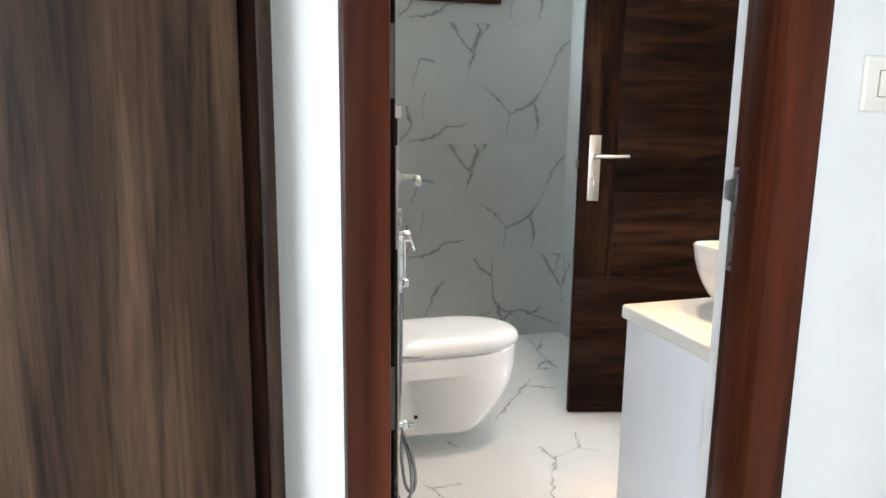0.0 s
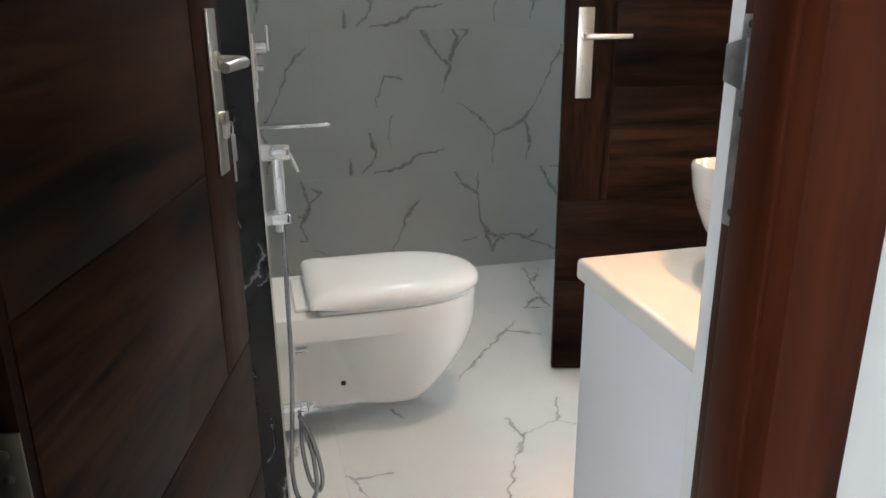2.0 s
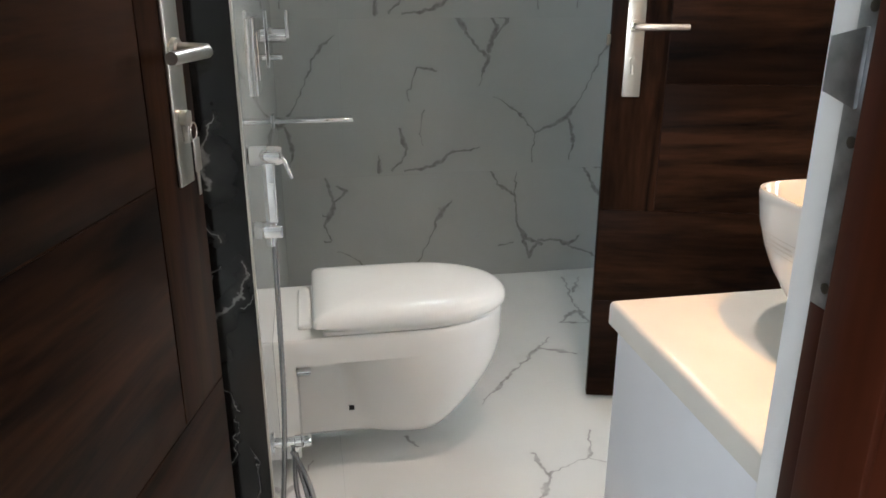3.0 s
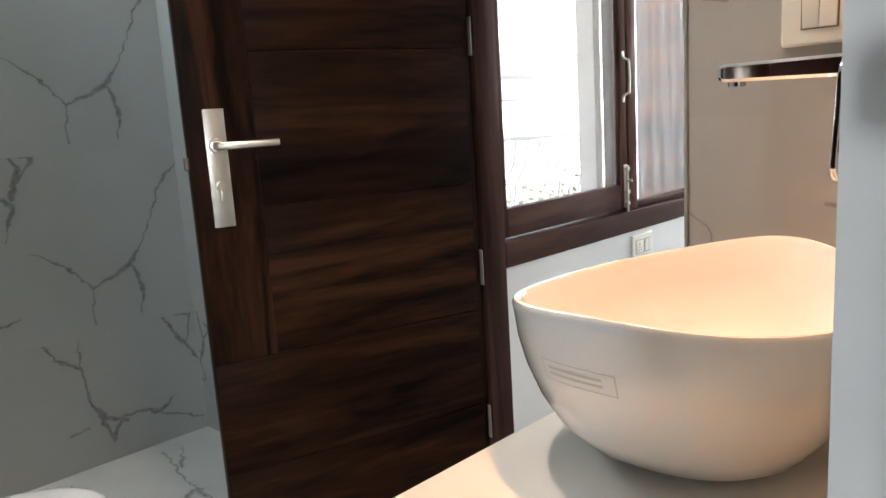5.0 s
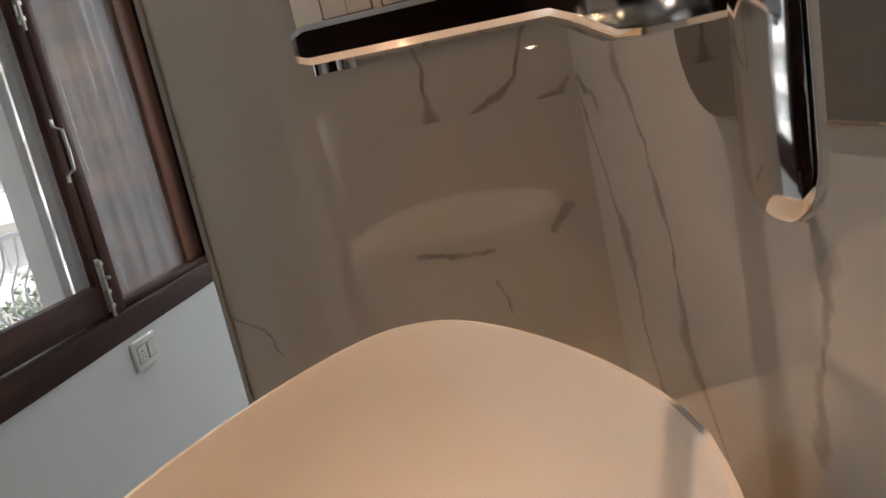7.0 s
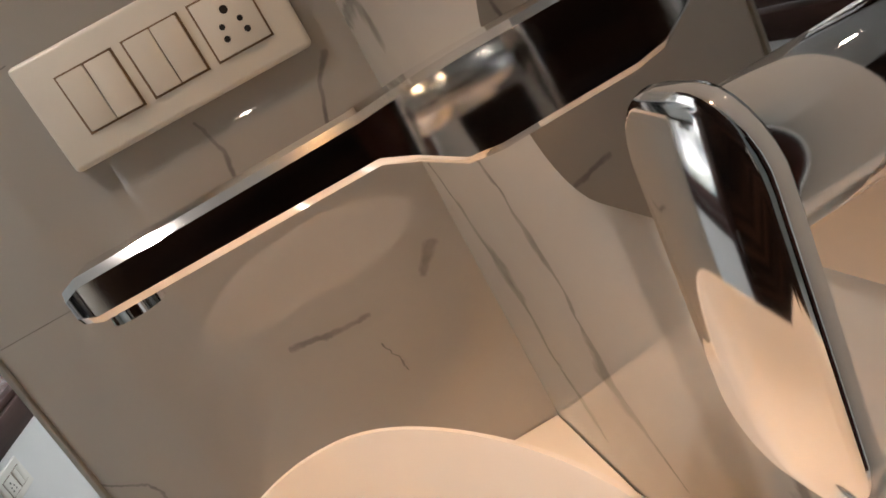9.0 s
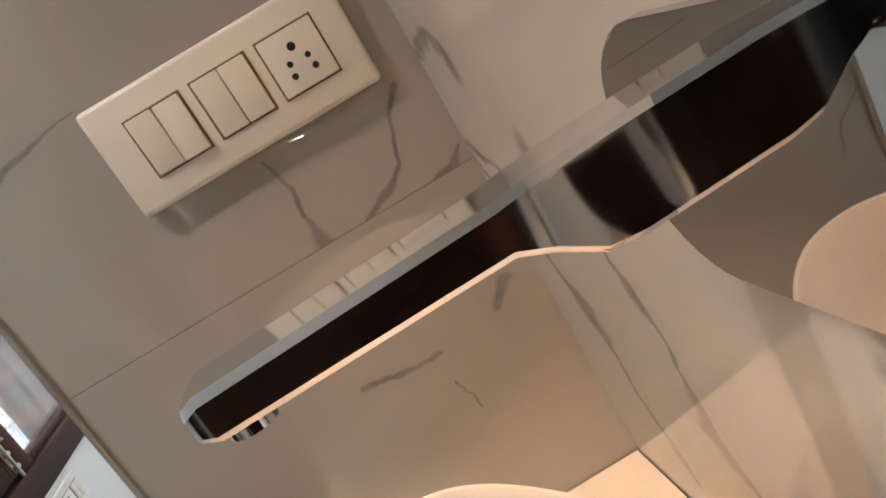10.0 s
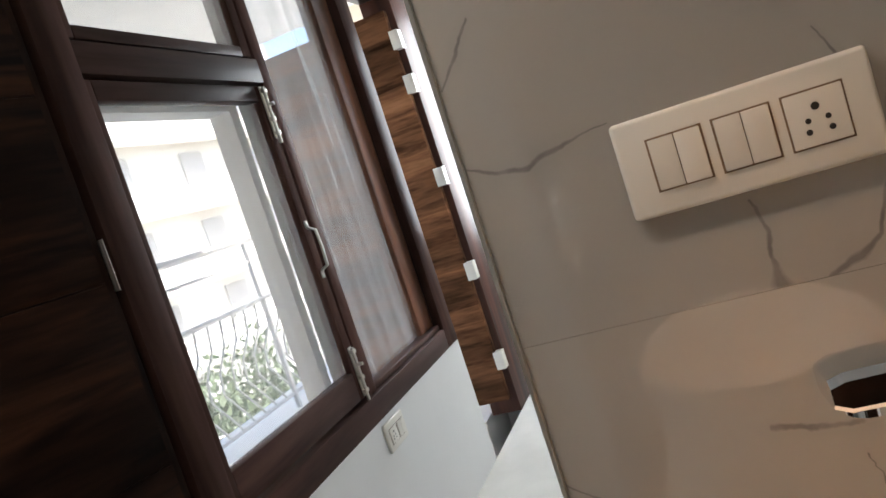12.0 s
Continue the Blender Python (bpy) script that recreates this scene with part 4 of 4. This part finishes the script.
struct("ground", box(-300, 4.7, -9.2, 300, 600, -9.0), M_EARTH, "pale dusty ground far below the balcony")
bu = thing("apartment_building", "pale plastered apartment block across the street", "building", 14, 22, -9)
part("wall", box(-22, 0, 0, 26, 10, 24, 0.05), M_BUILD, bu)
for fl in range(7):
    for k in range(9):
        x, z = -20 + 5.0 * k, 1.2 + 3.1 * fl
        w = part("window", box(x, -0.12, z, x + 1.6, -0.02, z + 1.5, 0.03), M_BWIN, bu)
        part("sill", box(x - 0.1, -0.25, z - 0.12, x + 1.7, -0.03, z - 0.01, 0.02), M_BUILD, w)
    part("balcony", box(-21.5, -1.2, 3.1 * fl + 0.0, 25.5, -0.26, 3.1 * fl + 0.9, 0.05), M_BUILD, bu)


def tree(x, y, z0, h, seed):
    g = thing("tree", "leafy green tree below the balcony", "tree", x, y, z0, group="trees below the balcony")
    part("trunk", tube([(0, 0, 0), (0.1, 0.05, h * 0.3), (0.0, 0.1, h * 0.55), (0.1, 0, h * 0.8)], [0.16, 0.12, 0.09, 0.04], 8), M_WARD, g)
    rnd = random.Random(seed)
    bm = bmesh.new()
    for c in range(60):
        a, e, r = rnd.uniform(0, 6.28), rnd.uniform(-0.5, 1.5), rnd.uniform(0.3, 1.0) * h * 0.30
        cx, cy, cz = r * math.cos(a) * math.cos(e), r * math.sin(a) * math.cos(e), h * 0.78 + r * math.sin(e) * 0.8
        for k in range(40):
            p = Vector((cx + rnd.gauss(0, 0.28), cy + rnd.gauss(0, 0.28), cz + rnd.gauss(0, 0.22)))
            u = Vector((rnd.uniform(-1, 1), rnd.uniform(-1, 1), rnd.uniform(-1, 1))).normalized() * 0.11
            v = Vector((rnd.uniform(-1, 1), rnd.uniform(-1, 1), rnd.uniform(-1, 1))).normalized() * 0.055
            bm.faces.new([bm.verts.new(q) for q in (p - u, p + v, p + u, p - v)])
    ob = part("crown", bm, M_LEAF, g, "", False)
    return ob


for k, (x, y, h) in enumerate(((7.0, 8.5, 8.6), (10.5, 10.0, 8.0), (5.0, 9.5, 7.6), (14.0, 11.0, 8.2))):
    tree(x, y, -9.0, h, 5 + k)


def downlight(x, y):
    g = thing("downlight", "small round recessed ceiling downlight, lit", "ceiling light", x, y, H, group="ceiling downlights")
    part("rim", turned([(0.045, 0), (0.045, -0.006), (0.034, -0.008), (0.032, -0.001)], 24), M_LAMPF, g)
    part("lens", turned([(0.031, -0.003), (0.031, -0.005), (0.004, -0.0055)], 20), lens_m, g)


for lx, ly in ((0.80, 1.33), (0.72, 1.92)):
    downlight(lx, ly)
vw = thing("window_2", "small brown ventilator window high in the shower wall", "window", 0.70, 3.748, 0, kind="structure")
for x0, x1, z0, z1 in ((-0.25, -0.215, 1.85, 2.30), (0.215, 0.25, 1.85, 2.30), (-0.2145, 0.2145, 1.85, 1.89), (-0.2145, 0.2145, 2.26, 2.30)):
    part("frame", box(x0, -0.02, z0, x1, -0.001, z1, 0.003), M_WFRAME, vw)
part("pane", box(-0.214, -0.010, 1.891, 0.214, -0.006, 2.259), M_GLASS, vw)
bk = thing("wall_trim", "polished black marble edging with white veins", "trim", -0.067, 1.9995, 0, kind="structure")
sl = part("slab", box(0, 0, 0, 0.246, LEDGE - 0.001, 0.016, 0.001), M_BLACKM, bk)
sl.matrix_basis = pose(-0.236, 0, 0, 90, 0, 0)
part("edge_strip", box(0.0105, -0.018, 0, 0.0145, 0.0, LEDGE - 0.001), M_STEEL, bk, "thin bright metal edging")


# ---- tiles of walls and floor (many small pieces, last) ----
def tiles(parent, m, mats, u0, u1, v0, v1, tw, th, uo, vo, gap=0.0002, thick=0.012):
    """Tiles on the plane whose local x, y are u, v at pose m; cut tiles keep the print's origin. mats: one for each row, the last goes on."""
    row = math.floor((v0 - vo) / th + 1e-6)
    first = row
    while vo + row * th < v1 - 1e-6:
        ov = vo + row * th
        b0, b1 = max(v0, ov), min(v1, ov + th)
        col = math.floor((u0 - uo) / tw + 1e-6)
        while uo + col * tw < u1 - 1e-6:
            ou = uo + col * tw
            a0, a1 = max(u0, ou), min(u1, ou + tw)
            if a1 - a0 > 0.01 and b1 - b0 > 0.01:
                bm = box(a0 - ou + gap, b0 - ov + gap, 0, a1 - ou - gap, b1 - ov - gap, thick)
                ob = part("tile", bm, mats[min(row - first, len(mats) - 1)], parent, "", False)
                ob.matrix_basis = m @ pose(ou, ov, 0)
            col += 1
        row += 1


def by(name):
    return bpy.data.objects[name]


S_ = pose(0, 0, 0, 90, 0, 0)             # u to +x, faces -y
E_ = pose(0, 0, 0, 0, 0, 90) @ S_        # u to +y, faces +x
W_ = pose(0, 0, 0, 0, 0, -90) @ S_       # u to -y, faces -x
N_ = pose(0, 0, 0, 0, 0, 180) @ S_       # u to -x, faces +y
tiles(by("wall_north"), pose(0, 3.76, 0) @ S_, [M_TILE_B], -0.055, 1.39, 0, 0.48, 1.45, 0.48, 0.1, 0.0)
tiles(by("wall_north"), pose(0, 3.76, 0) @ S_, [M_TILE_A], -0.055, 1.39, 0.48, H, 1.2, 0.635, 0.2, 0.48)
tiles(by("wall_toilet"), pose(-0.067, 0, 0) @ E_, [M_TILE_B], 2.0, 3.748, 0, 0.48, 1.3, 0.48, 2.45, 0.0)
tiles(by("wall_toilet"), pose(-0.067, 0, 0) @ E_, [M_TILE_A], 2.0, 3.748, 0.48, LEDGE - 0.0005, 1.2, 0.635, 2.6, 0.48)
tiles(by("wall_shower_side"), pose(1.39, 0, 0) @ W_, [M_TILE_B], -3.748, -2.70, 0, 0.48, 1.3, 0.48, -3.75, 0.0)
tiles(by("wall_shower_side"), pose(1.39, 0, 0) @ W_, [M_TILE_A], -3.748, -2.70, 0.48, H, 1.2, 0.635, -3.75, 0.48)
tiles(by("wall_switches"), pose(1.205, 1.607, 0) @ W_, [M_TILE_V], 0, 0.40, 0, 1.143, 1.2, 0.625, 0.0, -0.107)
tiles(by("wall_switches"), pose(1.205, 1.607, 0) @ W_, [M_TILE_W], 0, 0.40, 1.143, H, 1.2, 0.625, 0.0, 1.143)
tiles(by("wall_basin"), pose(0.795, 0, 0) @ N_, [M_TILE_S], 0.0, 0.795, 0, H, 1.2, 0.625, 0.0, 1.0 - 0.625 * 2 + 0.375)
tiles(by("floor"), pose(0, 0, -0.012), [M_FLOOR], -0.6, 1.39, 1.1, 3.748, 1.2, 1.2, 0.1, 1.9)
tiles(by("floor"), pose(0, 0, -0.012), [M_FLOOR], 1.39, 2.0, 1.1, 2.44, 1.2, 1.2, 0.1, 1.9)
tiles(by("floor"), pose(0, 0, -0.012), [M_FLOOR], -3.0, 1.0, -2.9, 1.1, 1.2, 1.2, 0.1, 1.9)
edge = struct("trim_edge", box(1.188, 1.607, 0, 1.20, 1.612, H, 0.001), M_STEEL, "thin brown metal edging of the tiled wall")
tiles(by("wall_north"), pose(0, 3.76, 0) @ S_, [M_TILE_A], -0.312, -0.0555, LEDGE + 0.035, H, 1.2, 0.635, 0.2, 0.48)
